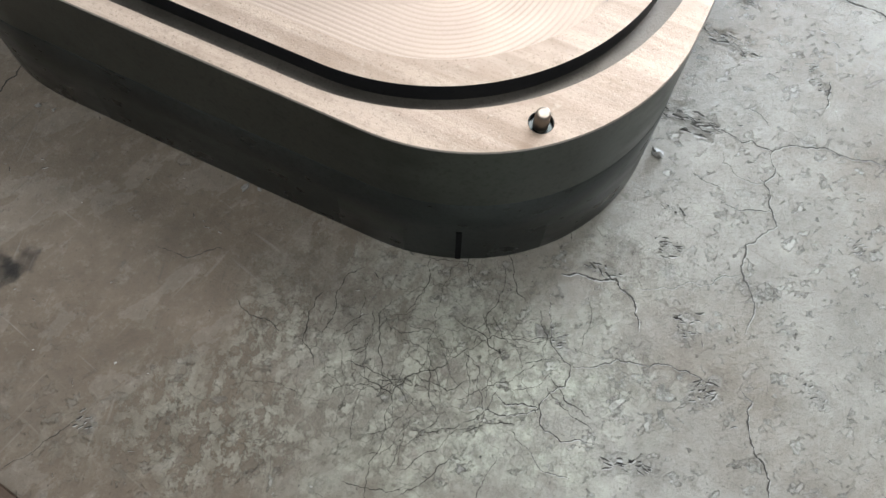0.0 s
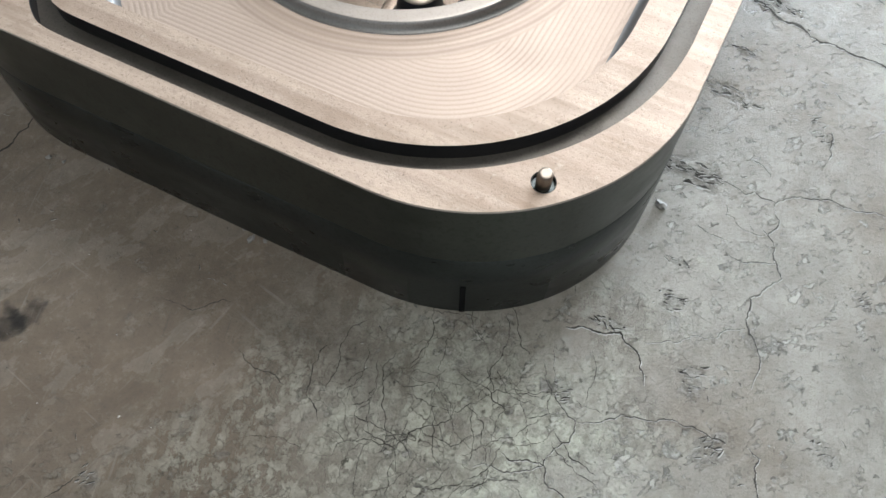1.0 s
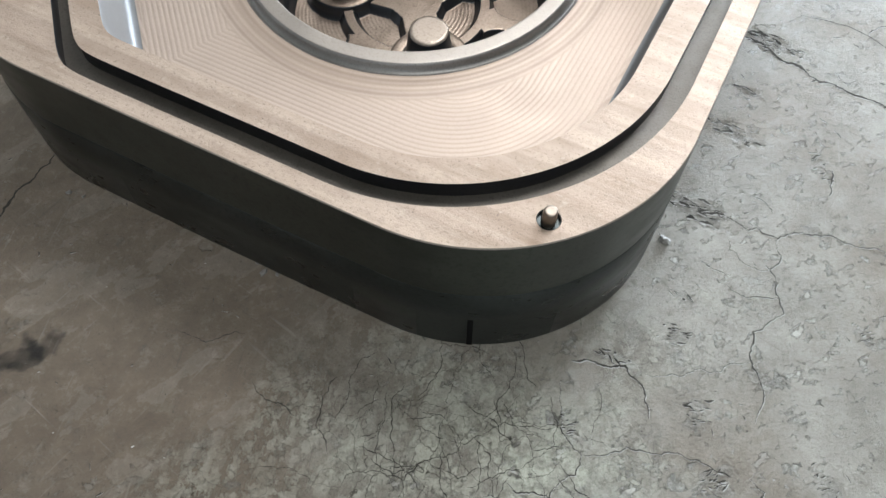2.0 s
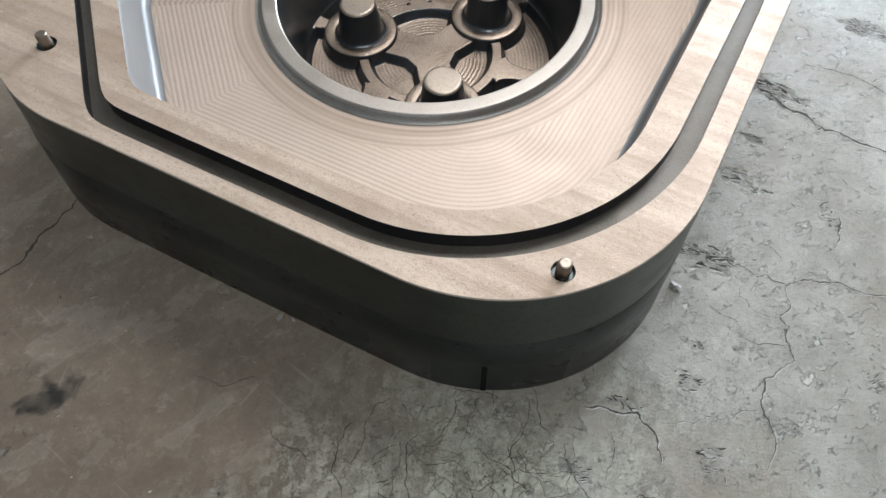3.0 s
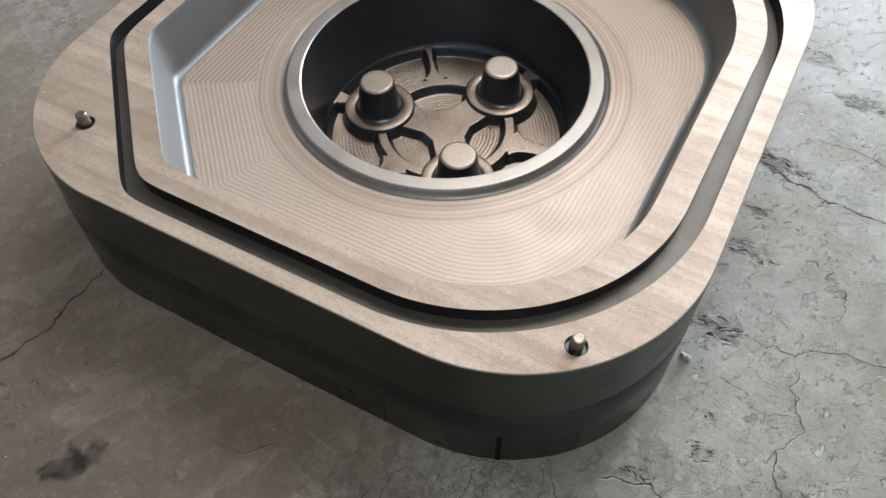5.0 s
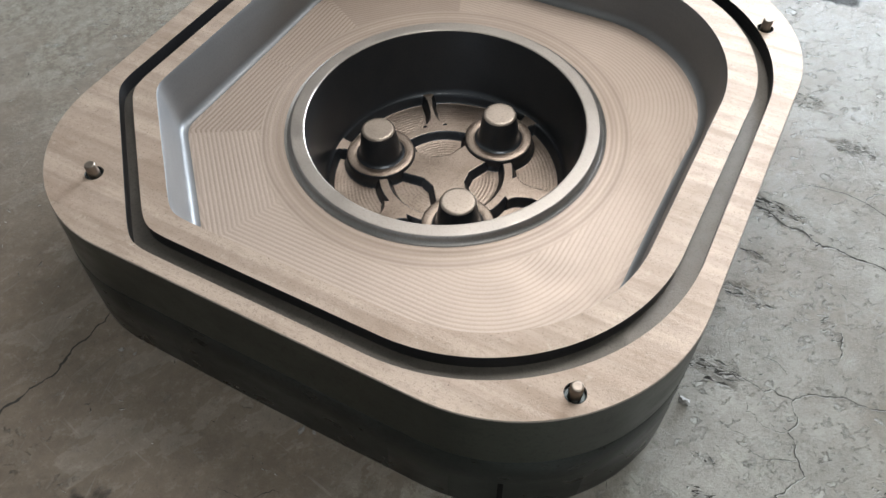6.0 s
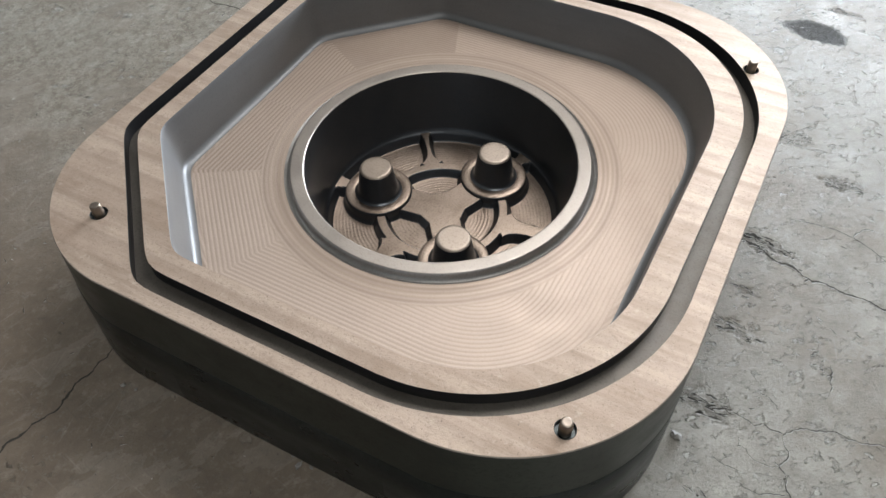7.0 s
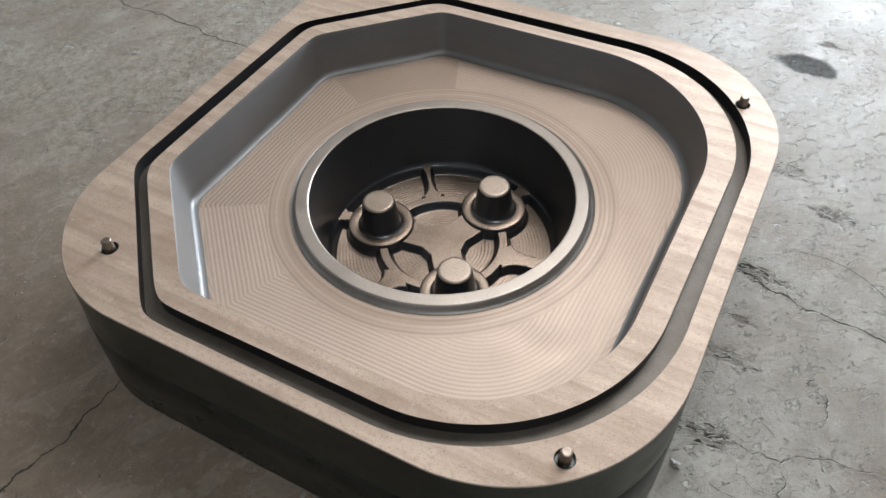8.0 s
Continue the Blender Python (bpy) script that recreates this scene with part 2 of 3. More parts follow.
    l.new(ramp_of(n, l, where, (0.40, 0.15), (0.55, 1.0)), hard.inputs[0])
    l.new(attribute(n, "warm"), hard.inputs[1])
    l.new(hard.outputs[0], pit.inputs[1])
    # chip floors paled and rims darkened in colour, as side-lit relief
    tone = mixed(n, l, pit.outputs[0], tone, mixed(n, l, 0.5, tone, (0.50, 0.49, 0.455)))
    lip = n.new("ShaderNodeMath")
    lip.operation = "MULTIPLY"
    l.new(ramp_of(n, l, chips, (0.580, 0.0), (0.592, 0.8), (0.600, 0.0)), lip.inputs[0])
    l.new(hard.outputs[0], lip.inputs[1])
    tone = mixed(n, l, lip.outputs[0], tone, (0.12, 0.115, 0.105))
    # small knocked-out pits of many sizes, sharp at the rim
    shake = n.new("ShaderNodeVectorMath")
    shake.operation = "MULTIPLY_ADD"
    jolt = add(n, "TexNoise", Scale=55.0, Detail=5.0, Roughness=0.7)
    l.new(co, jolt.inputs["Vector"])
    l.new(jolt.outputs["Color"], shake.inputs[0])
    shake.inputs[1].default_value = (0.075, 0.045, 0.0)
    l.new(co, shake.inputs[2])
    hollow = None
    for cells, least in ((17.0, 0.86), (34.0, 0.82), (70.0, 0.80)):
        pts = add(n, "TexVoronoi", Scale=cells)
        pts.voronoi_dimensions = "2D"
        l.new(shake.outputs[0], pts.inputs["Vector"])
        pick = n.new("ShaderNodeSeparateColor")
        l.new(pts.outputs["Color"], pick.inputs[0])
        reach = n.new("ShaderNodeMapRange")
        reach.inputs[1].default_value, reach.inputs[2].default_value = least, 1.0
        reach.inputs[3].default_value, reach.inputs[4].default_value = 0.0, 0.30
        l.new(pick.outputs[0], reach.inputs[0])
        deep = n.new("ShaderNodeMath")
        deep.operation = "SUBTRACT"
        l.new(reach.outputs[0], deep.inputs[0])
        l.new(pts.outputs["Distance"], deep.inputs[1])
        cut = ramp_of(n, l, deep.outputs[0], (0.0, 0.0), (0.05, 1.0))
        hollow = cut if hollow is None else mixed(n, l, 1.0, hollow, cut, "LIGHTEN")
    hollow = mixed(n, l, 1.0, hollow, ramp_of(n, l, hard.outputs[0], (0.0, 0.12), (0.5, 1.0)), "MULTIPLY")
    tone = mixed(n, l, hollow, tone, mixed(n, l, ramp_of(n, l, crust, (0.42, 0.0), (0.58, 1.0)), (0.15, 0.144, 0.128), (0.38, 0.374, 0.342)))
    specks = noise_of(n, l, co, 120.0, 2, 0.5)
    tone = mixed(n, l, ramp_of(n, l, specks, (0.22, 0.9), (0.27, 0.0)), tone, (0.06, 0.055, 0.05))
    oil = attribute(n, "oil")
    tone = mixed(n, l, oil, tone, (0.020, 0.018, 0.016))
    l.new(tone, bsdf.inputs["Base Color"])
    gloss = mixed(n, l, oil, ramp_of(n, l, mid, (0.3, 0.50), (0.7, 0.72)), (0.38, 0.38, 0.38))
    l.new(mixed(n, l, attribute(n, "wear"), gloss, (0.8, 0.8, 0.8)), bsdf.inputs["Roughness"])
    bsdf.inputs["Specular IOR Level"].default_value = 0.28
    b1 = bumped(n, l, bsdf, swept, 0.14, 0.006)
    b2 = bumped(n, l, bsdf, crust, 0.55, 0.004, b1)
    b2 = bumped(n, l, bsdf, lifted.outputs[0], 0.8, 0.0018, b2)
    torn = noise_of(n, l, co, 85.0, 8, 0.75, (0.8, 2.0, 1, -28))
    depth = n.new("ShaderNodeMath")
    depth.operation = "MULTIPLY"
    l.new(ramp_of(n, l, torn, (0.36, 0.0), (0.50, 0.75), (0.56, 1.0)), depth.inputs[0])
    l.new(torn_wear(n, l, co), depth.inputs[1])
    b2 = bumped(n, l, bsdf, depth.outputs[0], 1.0, 0.005, b2)
    inv = n.new("ShaderNodeMath")
    inv.operation, inv.inputs[0].default_value = "SUBTRACT", 1.0
    l.new(mixed(n, l, 1.0, pit.outputs[0], hollow, "LIGHTEN"), inv.inputs[1])
    b3 = bumped(n, l, bsdf, inv.outputs[0], 1.0, 0.007, b2)
    bumped(n, l, bsdf, grit, 0.65, 0.0015, b3)
    return m


def plain(name, dark, light, rough, metal=0.0, scale=20.0):
    m, n, l = material(name)
    bsdf = n["Principled BSDF"]
    co = n.new("ShaderNodeTexCoord").outputs["Object"]
    f = noise_of(n, l, co, scale, 5, 0.6)
    l.new(mixed(n, l, f, dark, light), bsdf.inputs["Base Color"])
    bsdf.inputs["Roughness"].default_value, bsdf.inputs["Metallic"].default_value = rough, metal
    bumped(n, l, bsdf, f, 0.2, 0.002)
    return m


CONCRETE = concrete()
PLASTER = plain("painted_plaster", (0.22, 0.21, 0.195), (0.30, 0.29, 0.27), 0.8, 0, 3)
SLOT_SHADE = plain("slot_shade_black", (0.006, 0.006, 0.007), (0.012, 0.012, 0.013), 0.6, 0, 60)
SLOT_SHADE.node_tree.nodes["Principled BSDF"].inputs["Specular IOR Level"].default_value = 0.05
LIT_EDGE = plain("pale_lit_edge", (0.40, 0.395, 0.38), (0.62, 0.615, 0.59), 0.9, 0, 160)
CRACK = plain("crack_dirt", (0.028, 0.026, 0.022), (0.06, 0.056, 0.048), 0.95, 0, 60)


# ---- helpers for meshes ----
def part(name, bm, mat, parent=None, label="", smooth=True):
    """Links a bmesh as one mesh object, under a thing or a part."""
    me = bpy.data.meshes.new(name)
    bm.to_mesh(me)
    bm.free()
    me.materials.append(mat)
    if smooth:
        me.shade_smooth()
        me.set_sharp_from_angle(angle=radians(38))
    ob = new(name, me)
    if parent:
        ob.parent = parent
    if label:
        ob["label"] = label
    return ob


def from_arrays(name, verts, faces, mat, parent=None, label="", smooth=True):
    me = bpy.data.meshes.new(name)
    me.from_pydata(verts.tolist(), [], faces.tolist())
    me.materials.append(mat)
    if smooth:
        me.shade_smooth()
        me.set_sharp_from_angle(angle=radians(38))
    ob = new(name, me)
    if parent:
        ob.parent = parent
    if label:
        ob["label"] = label
    return ob


def box_bm(x0, x1, y0, y1, z0, z1, bevel=0.0):
    bm = bmesh.new()
    bmesh.ops.create_cube(bm, size=1, matrix=Matrix.Translation(((x0 + x1) / 2, (y0 + y1) / 2, (z0 + z1) / 2)) @ Matrix.Diagonal((x1 - x0, y1 - y0, z1 - z0, 1)))
    if bevel:
        bmesh.ops.bevel(bm, geom=bm.edges[:], offset=bevel, segments=2, affect="EDGES", profile=0.5)
    return bm


def rings_mesh(rings, closed=True):
    """Joins rings of equal length, each (n, 3), into one sheet of quads."""
    n = len(rings[0])
    verts = np.concatenate(rings)
    a = np.arange(n)
    b = (a + 1) % n
    faces = np.concatenate([np.stack([k * n + a, k * n + b, (k + 1) * n + b, (k + 1) * n + a], 1) for k in range(len(rings) - 1)])
    return verts, faces


# ---- the building ----
def wall(name, x0, x1, y0, y1, z0, z1, mat=PLASTER, label="plain unseen wall, added to enclose the light"):
    return tagged(part(name, box_bm(x0, x1, y0, y1, z0, z1), mat, smooth=False), label, "wall", kind="structure")


def lattice(x, y, size, seed):
    """Smooth value noise, 0 to 1, with cells of that size."""
    table = np.random.RandomState(seed).rand(256, 256)
    u, v = x / size + 60, y / size + 60
    i, j = np.floor(u).astype(int), np.floor(v).astype(int)
    f, g = u - i, v - j
    f, g = f * f * (3 - 2 * f), g * g * (3 - 2 * g)
    at = lambda a, b: table[a % 256, b % 256]
    return (at(i, j) * (1 - f) + at(i + 1, j) * f) * (1 - g) + (at(i, j + 1) * (1 - f) + at(i + 1, j + 1) * f) * g


def rough_field(x, y, size, seed, octaves=4):
    return sum(lattice(x, y, size / 2 ** k, seed + k) / 2 ** k for k in range(octaves)) / sum(1 / 2 ** k for k in range(octaves))


def blob(x, y, cx, cy, a, b, turn, seed, ragged=0.9, edge=0.35, grain=0.03):
    """A ragged ellipse: 1 inside, 0 outside."""
    u = radians(turn)
    p, q = (x - cx) * math.cos(u) + (y - cy) * math.sin(u), -(x - cx) * math.sin(u) + (y - cy) * math.cos(u)
    d = np.hypot(p / a, q / b) + ragged * (rough_field(x, y, grain, seed) - 0.5) * 2
    return np.clip((1 - d) / edge, 0, 1)


# broken-out places in the slab: place, half length, half width, turn, depth
SPALLS = [(0.45, 0.77, 0.055, 0.022, -25, 7), (0.54, 0.94, 0.045, 0.016, -30, 6), (0.65, 1.17, 0.060, 0.020, -30, 7), (0.87, 1.37, 0.040, 0.022, -35, 6),
          (0.58, 1.04, 0.022, 0.012, -40, 5), (0.43, 0.30, 0.022, 0.018, 20, 4), (0.42, 0.405, 0.022, 0.020, 0, 4), (0.30, 0.48, 0.030, 0.009, -25, 6),
          (0.39, 0.53, 0.026, 0.016, -15, 4), (0.22, 0.375, 0.010, 0.018, 10, 4), (0.59, 0.31, 0.008, 0.030, 30, 4), (0.31, 0.19, 0.030, 0.012, -10, 4),
          (0.69, 0.87, 0.012, 0.032, 20, 4), (0.80, 1.53, 0.035, 0.026, 0, 3), (0.41, 0.60, 0.020, 0.008, -30, 4), (1.08, 2.10, 0.05, 0.012, -30, 5),
          (0.70, 0.55, 0.012, 0.022, 25, 4), (-0.46, 0.22, 0.012, 0.016, 30, 4)]


def slab():
    fine = 0.0036
    def axis(lo, hi):
        return np.concatenate([[-70, -30, -12, -5, -3], np.arange(lo, hi, fine), [3.2, 5, 12, 30, 70]])
    gx, gy = axis(-1.25, 1.45), axis(-0.02, 2.75)
    x, y = np.meshgrid(gx, gy, indexing="ij")
    near = (x > -1.3) & (x < 1.5) & (y > -0.1) & (y < 2.8)
    z, wear = np.zeros_like(x), np.zeros_like(x)
    rnd = random.Random(7)
    spots = list(SPALLS)
    for _ in range(60):
        px, py = rnd.uniform(0.15, 1.3), rnd.uniform(0.1, 2.5)
        size = rnd.uniform(0.004, 0.012) * (1.6 if rnd.random() < 0.15 else 1)
        spots.append((px, py, size * rnd.uniform(1, 2.6), size * 0.7, rnd.uniform(-50, 10), rnd.uniform(1.5, 3.5)))
    for _ in range(45):
        spots.append((rnd.uniform(-1.1, 0.15), rnd.uniform(0.1, 2.5), rnd.uniform(0.004, 0.012), rnd.uniform(0.003, 0.006), rnd.uniform(0, 180), rnd.uniform(1, 2.5)))
    for k, (px, py, a, b, turn, depth) in enumerate(spots):
        i0, i1 = np.searchsorted(gx, (px - 2.6 * a - 0.01, px + 2.6 * a + 0.01))
        j0, j1 = np.searchsorted(gy, (py - 2.6 * a - 0.01, py + 2.6 * a + 0.01))
        if i1 <= i0 or j1 <= j0:
            continue
        sx, sy = x[i0:i1, j0:j1], y[i0:i1, j0:j1]
        inner = blob(sx, sy, px, py, a * 1.15, b * 1.15, turn, 40 + k, 1.3, 0.2, 0.016)
        u = radians(turn)
        p, q = sx * math.cos(u) + sy * math.sin(u), -sx * math.sin(u) + sy * math.cos(u)
        layers = rough_field(p * 0.45, q, 0.011, 90 + k, 3)
        z[i0:i1, j0:j1] = np.minimum(z[i0:i1, j0:j1], -0.0004 * depth * inner * (0.15 + 1.5 * np.clip(layers - 0.25, 0, 1)))
        wear[i0:i1, j0:j1] = np.maximum(wear[i0:i1, j0:j1], inner * 0.25)
    oil = blob(x, y, -0.64, 0.44, 0.058, 0.030, 25, 5, 0.75, 0.3, 0.025) * (0.35 + 0.65 * np.clip(rough_field(x, y, 0.02, 31) * 2.2 - 0.5, 0, 1))
    sunk = blob(x, y, 0.965, 2.00, 0.105, 0.050, -28, 8, 0.45, 0.3, 0.06)
    oil = np.maximum(oil, 0.85 * sunk)
    wear = np.maximum(wear, sunk)
    z = np.where(sunk > 0, np.minimum(z, -0.002 * sunk), z)
    # browner slab to the left, its tone also painting the light's fall-off
    warm = np.clip(0.5 - (x + 0.05 + 0.25 * (y - 0.4)) / 0.35 + 1.4 * (rough_field(x, y, 0.30, 12) - 0.5), 0, 1) * near * 0.9 * np.clip(1.45 - 0.5 * y, 0.2, 1)
    # pale mottled patch in front, a pool of light put into its colour
    pale = np.clip(blob(x, y, 0.10, 0.24, 0.30, 0.22, 30, 14, 0.6, 0.8, 0.12), 0, 1) * np.clip(rough_field(x, y, 0.05, 15) * 2.2 - 0.45, 0, 1)
    crazed = np.clip(blob(x, y, 0.01, 0.30, 0.46, 0.27, 20, 16, 0.8, 0.9, 0.10) + 0.45 * blob(x, y, -0.85, 1.95, 0.75, 0.6, 0, 19, 1.0, 0.6, 0.14) + 0.12 * blob(x, y, 0.6, 0.5, 0.3, 0.3, 0, 18, 1.2, 0.6, 0.10), 0, 1)
    n, m = x.shape
    idx = np.arange(n * m).reshape(n, m)
    faces = np.stack([idx[:-1, :-1], idx[1:, :-1], idx[1:, 1:], idx[:-1, 1:]], -1).reshape(-1, 4)
    me = bpy.data.meshes.new("floor")
    me.vertices.add(n * m)
    me.vertices.foreach_set("co", np.stack([x, y, z], -1).astype(np.float32).ravel())
    me.loops.add(faces.size)
    me.loops.foreach_set("vertex_index", faces.astype(np.int32).ravel())
    me.polygons.add(len(faces))
    me.polygons.foreach_set("loop_start", np.arange(0, faces.size, 4, dtype=np.int32))
    me.update(calc_edges=True)
    for name, values in (("wear", wear), ("oil", oil), ("warm", warm), ("pale", pale), ("crazed", crazed)):
        me.attributes.new(name, "FLOAT", "POINT").data.foreach_set("value", values.astype(np.float32).ravel())
    me.materials.append(CONCRETE)
    return new("floor", me)


ground = tagged(slab(), "worn grey concrete workshop floor with cracks and stains", "floor", kind="structure")


def crack(bm, way, width, seed, shift=0.0, jag=0.15):
    """A jagged dark crack along the way, as a thin strip whose width swells and thins out."""
    rnd = random.Random(seed)
    pts = [Vector((*p, 0)) for p in way]
    for level in range(5):
        out = [pts[0]]
        for a, b in zip(pts, pts[1:]):
            side = Vector((a.y - b.y, b.x - a.x, 0))
            out += [(a + b) / 2 + side * rnd.uniform(-jag, jag) * (0.15 if side.length > 0.09 else 1.0), b]
        pts = out
    rows, swell = [], 0.5
    for k, p in enumerate(pts):
        ahead = (pts[min(k + 2, len(pts) - 1)] - pts[max(k - 2, 0)]).normalized()
        swell = 0.72 * swell + 0.28 * rnd.uniform(-0.15, 1.25)
        ends = min(1.0, 0.15 + 6.0 * min(k, len(pts) - 1 - k) / len(pts))
        side = Vector((-ahead.y, ahead.x, 0)) * width * max(0.16, swell) * ends
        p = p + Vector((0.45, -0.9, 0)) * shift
        rows.append([bm.verts.new((p + side).to_tuple()[:2] + (0.0003 if shift else 0.0005,)), bm.verts.new((p - side).to_tuple()[:2] + (0.0003 if shift else 0.0005,))])
    for (a, b), (c, d) in zip(rows, rows[1:]):
        bm.faces.new((a, b, d, c))


CRACKS = [(0.0017, [(0.489, 0.754), (0.515, 0.748), (0.539, 0.729), (0.555, 0.735), (0.587, 0.714), (0.616, 0.727), (0.678, 0.727), (0.70, 0.712), (0.755, 0.705), (0.82, 0.69)]),
          (0.0019, [(0.587, 0.714), (0.589, 0.682), (0.566, 0.654), (0.572, 0.602), (0.576, 0.575), (0.52, 0.54), (0.51, 0.49), (0.52, 0.45), (0.50, 0.39)]),
          (0.0011, [(0.503, 0.710), (0.500, 0.688), (0.514, 0.683), (0.525, 0.662), (0.566, 0.654)]),
          (0.0011, [(0.451, 0.669), (0.472, 0.649), (0.499, 0.640)]),
          (0.0012, [(0.488, 0.624), (0.505, 0.608), (0.545, 0.601), (0.572, 0.602)]),
          (0.0013, [(0.559, 0.799), (0.575, 0.790), (0.588, 0.765)]),
          (0.0019, [(0.710, 0.867), (0.703, 0.835), (0.693, 0.806)]),
          (0.0018, [(0.48, 0.31), (0.50, 0.29), (0.49, 0.23), (0.51, 0.18), (0.52, 0.08)]),
          (0.0012, [(0.235, 0.332), (0.28, 0.335), (0.38, 0.34), (0.41, 0.33), (0.44, 0.31)]),
          (0.0012, [(0.209, 0.444), (0.207, 0.369), (0.219, 0.348), (0.235, 0.332), (0.226, 0.299), (0.189, 0.265), (0.165, 0.258), (0.120, 0.258), (0.079, 0.259)]),
          (0.0016, [(0.127, 0.282), (0.140, 0.270), (0.165, 0.272), (0.189, 0.265), (0.195, 0.235), (0.22, 0.22), (0.27, 0.22)]),
          (0.0009, [(0.17, 0.21), (0.19, 0.18), (0.23, 0.17)]),
          (0.0012, [(0.006, 0.312), (-0.024, 0.278), (-0.05, 0.292), (-0.077, 0.308)]),
          (0.0010, [(-0.024, 0.278), (-0.030, 0.230), (-0.05, 0.17), (-0.05, 0.08)]),
          (0.0010, [(-0.061, 0.368), (-0.072, 0.345), (-0.095, 0.338)]),
          (0.0008, [(0.034, 0.343), (0.010, 0.352), (-0.02, 0.356)]),
          (0.0009, [(0.034, 0.343), (0.062, 0.335), (0.082, 0.350), (0.12, 0.372), (0.209, 0.369)]),
          (0.0009, [(0.082, 0.350), (0.085, 0.31), (0.079, 0.259)]),
          (0.0026, [(0.225, 0.476), (0.25, 0.479), (0.275, 0.470), (0.31, 0.472), (0.335, 0.44), (0.34, 0.39)]),
          (0.0009, [(-0.407, 0.492), (-0.358, 0.475), (-0.298, 0.493)]),
          (0.0010, [(-0.56, 0.14), (-0.46, 0.22)]),
          (0.0042, [(-1.03, 0.33), (-0.849, 0.579), (-0.782, 0.672), (-0.69, 0.845)]),
          (0.0040, [(0.57, 1.19), (0.640, 1.155), (0.702, 1.102), (0.762, 1.059), (0.861, 1.003), (1.05, 0.86)]),
          (0.0014, [(0.850, 1.199), (0.875, 1.225), (0.905, 1.222)]),
          (0.0032, [(-1.30, 2.33), (-1.234, 2.284), (-0.746, 2.040), (-0.62, 1.97)]),
          (0.0008, [(0.34, 0.46), (0.40, 0.46), (0.46, 0.47), (0.51, 0.49)])]
bm = bmesh.new()
for k, (width, way) in enumerate(CRACKS):
    crack(bm, way, width, k)
# one long curved scratch
crack(bm, [(0.715, 1.252), (0.773, 1.238), (0.815, 1.224), (0.850, 1.199), (0.880, 1.166), (0.902, 1.128), (0.915, 1.09)], 0.0016, 90, 0.0, 0.02)
# pale strips that paint the light caught on crack edges
lips = bmesh.new()


def gouge(x, y, length, width, turn, rnd):
    """A short torn gouge painted as dark shaded sliver and pale lit edge."""
    u = radians(turn)
    ahead, side = Vector((math.cos(u), math.sin(u), 0)), Vector((-math.sin(u), math.cos(u), 0))
    steps = max(3, int(length / 0.004))
    bend, wander = rnd.uniform(-0.10, 0.10) * length, 0.0
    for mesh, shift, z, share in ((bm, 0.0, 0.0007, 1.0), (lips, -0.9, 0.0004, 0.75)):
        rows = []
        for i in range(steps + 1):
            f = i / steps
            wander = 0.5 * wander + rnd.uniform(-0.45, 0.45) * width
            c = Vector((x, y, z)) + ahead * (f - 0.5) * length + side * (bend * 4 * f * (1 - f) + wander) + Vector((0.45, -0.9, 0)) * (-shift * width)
            w = width * share * (0.08 + rnd.uniform(0.35, 1.0) * math.sin(math.pi * (0.06 + 0.88 * f)))
            rows.append((mesh.verts.new(c + side * w), mesh.verts.new(c - side * w)))
        for (a, b), (c, d) in zip(rows, rows[1:]):
            mesh.faces.new((a, b, d, c))


rnd = random.Random(11)
for x, y, a, b, turn, depth in SPALLS:
    for _ in range(int(6 + 9000 * a * b * math.pi)):
        r, w = math.sqrt(rnd.random()) * 1.15, rnd.uniform(0, 2 * math.pi)
        u = radians(turn)
        p, q = a * r * math.cos(w), b * r * math.sin(w)
        gouge(x + p * math.cos(u) - q * math.sin(u), y + p * math.sin(u) + q * math.cos(u), rnd.uniform(0.004, 0.010 + 0.28 * a), rnd.uniform(0.0005, 0.0012 + 0.040 * a), turn + rnd.gauss(0, 16), rnd)
for _ in range(440):
    x, y = rnd.uniform(0.12, 1.35), rnd.uniform(0.06, 2.5)
    if rough_field(np.array([x]), np.array([y]), 0.28, 77)[0] > 0.44:
        gouge(x, y, rnd.uniform(0.003, 0.014) * (1 + 0.4 * y), rnd.uniform(0.0004, 0.0014) * (1 + 0.5 * y), rnd.gauss(-32, 30), rnd)
for _ in range(210):
    y = rnd.uniform(0.06, 2.6)
    gouge(rnd.uniform(-1.2, 0.12), y, rnd.uniform(0.003, 0.010) * (1 + 0.9 * y), rnd.uniform(0.0003, 0.0008) * (1 + 0.9 * y), rnd.gauss(145, 40), rnd)
# hairlines in the pale crazed patch
for k in range(60):
    x, y, u = rnd.gauss(0.03, 0.12), rnd.gauss(0.32, 0.09), rnd.uniform(0, 2 * math.pi)
    way = [(x, y)]
    for _ in range(rnd.choice((1, 2, 2, 3))):
        u += rnd.uniform(-0.8, 0.8)
        x, y = x + 0.045 * math.cos(u), y + 0.045 * math.sin(u)
        way.append((x, y))
    crack(bm, way, rnd.uniform(0.0005, 0.0011), 200 + k)
# repeat the right-hand cracks in pale, shifted, as their lit edge
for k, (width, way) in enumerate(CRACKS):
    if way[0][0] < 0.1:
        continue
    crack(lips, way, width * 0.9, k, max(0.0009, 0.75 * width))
tagged(part("crack_lit_edges", lips, LIT_EDGE, smooth=False), "pale strips painted along the floor cracks for lit edges", "crack", kind="stuff")
tagged(part("floor_cracks", bm, CRACK, smooth=False), "dark jagged cracks in the concrete floor", "crack", kind="stuff")

# walls and ceiling out of view, added to block and bounce the light
wall("wall_west", -4.2, -4.0, -4.2, 9.4, 0, 5.0)
wall("wall_south", -4.0, 6.0, -4.2, -4.0, 0, 5.0)
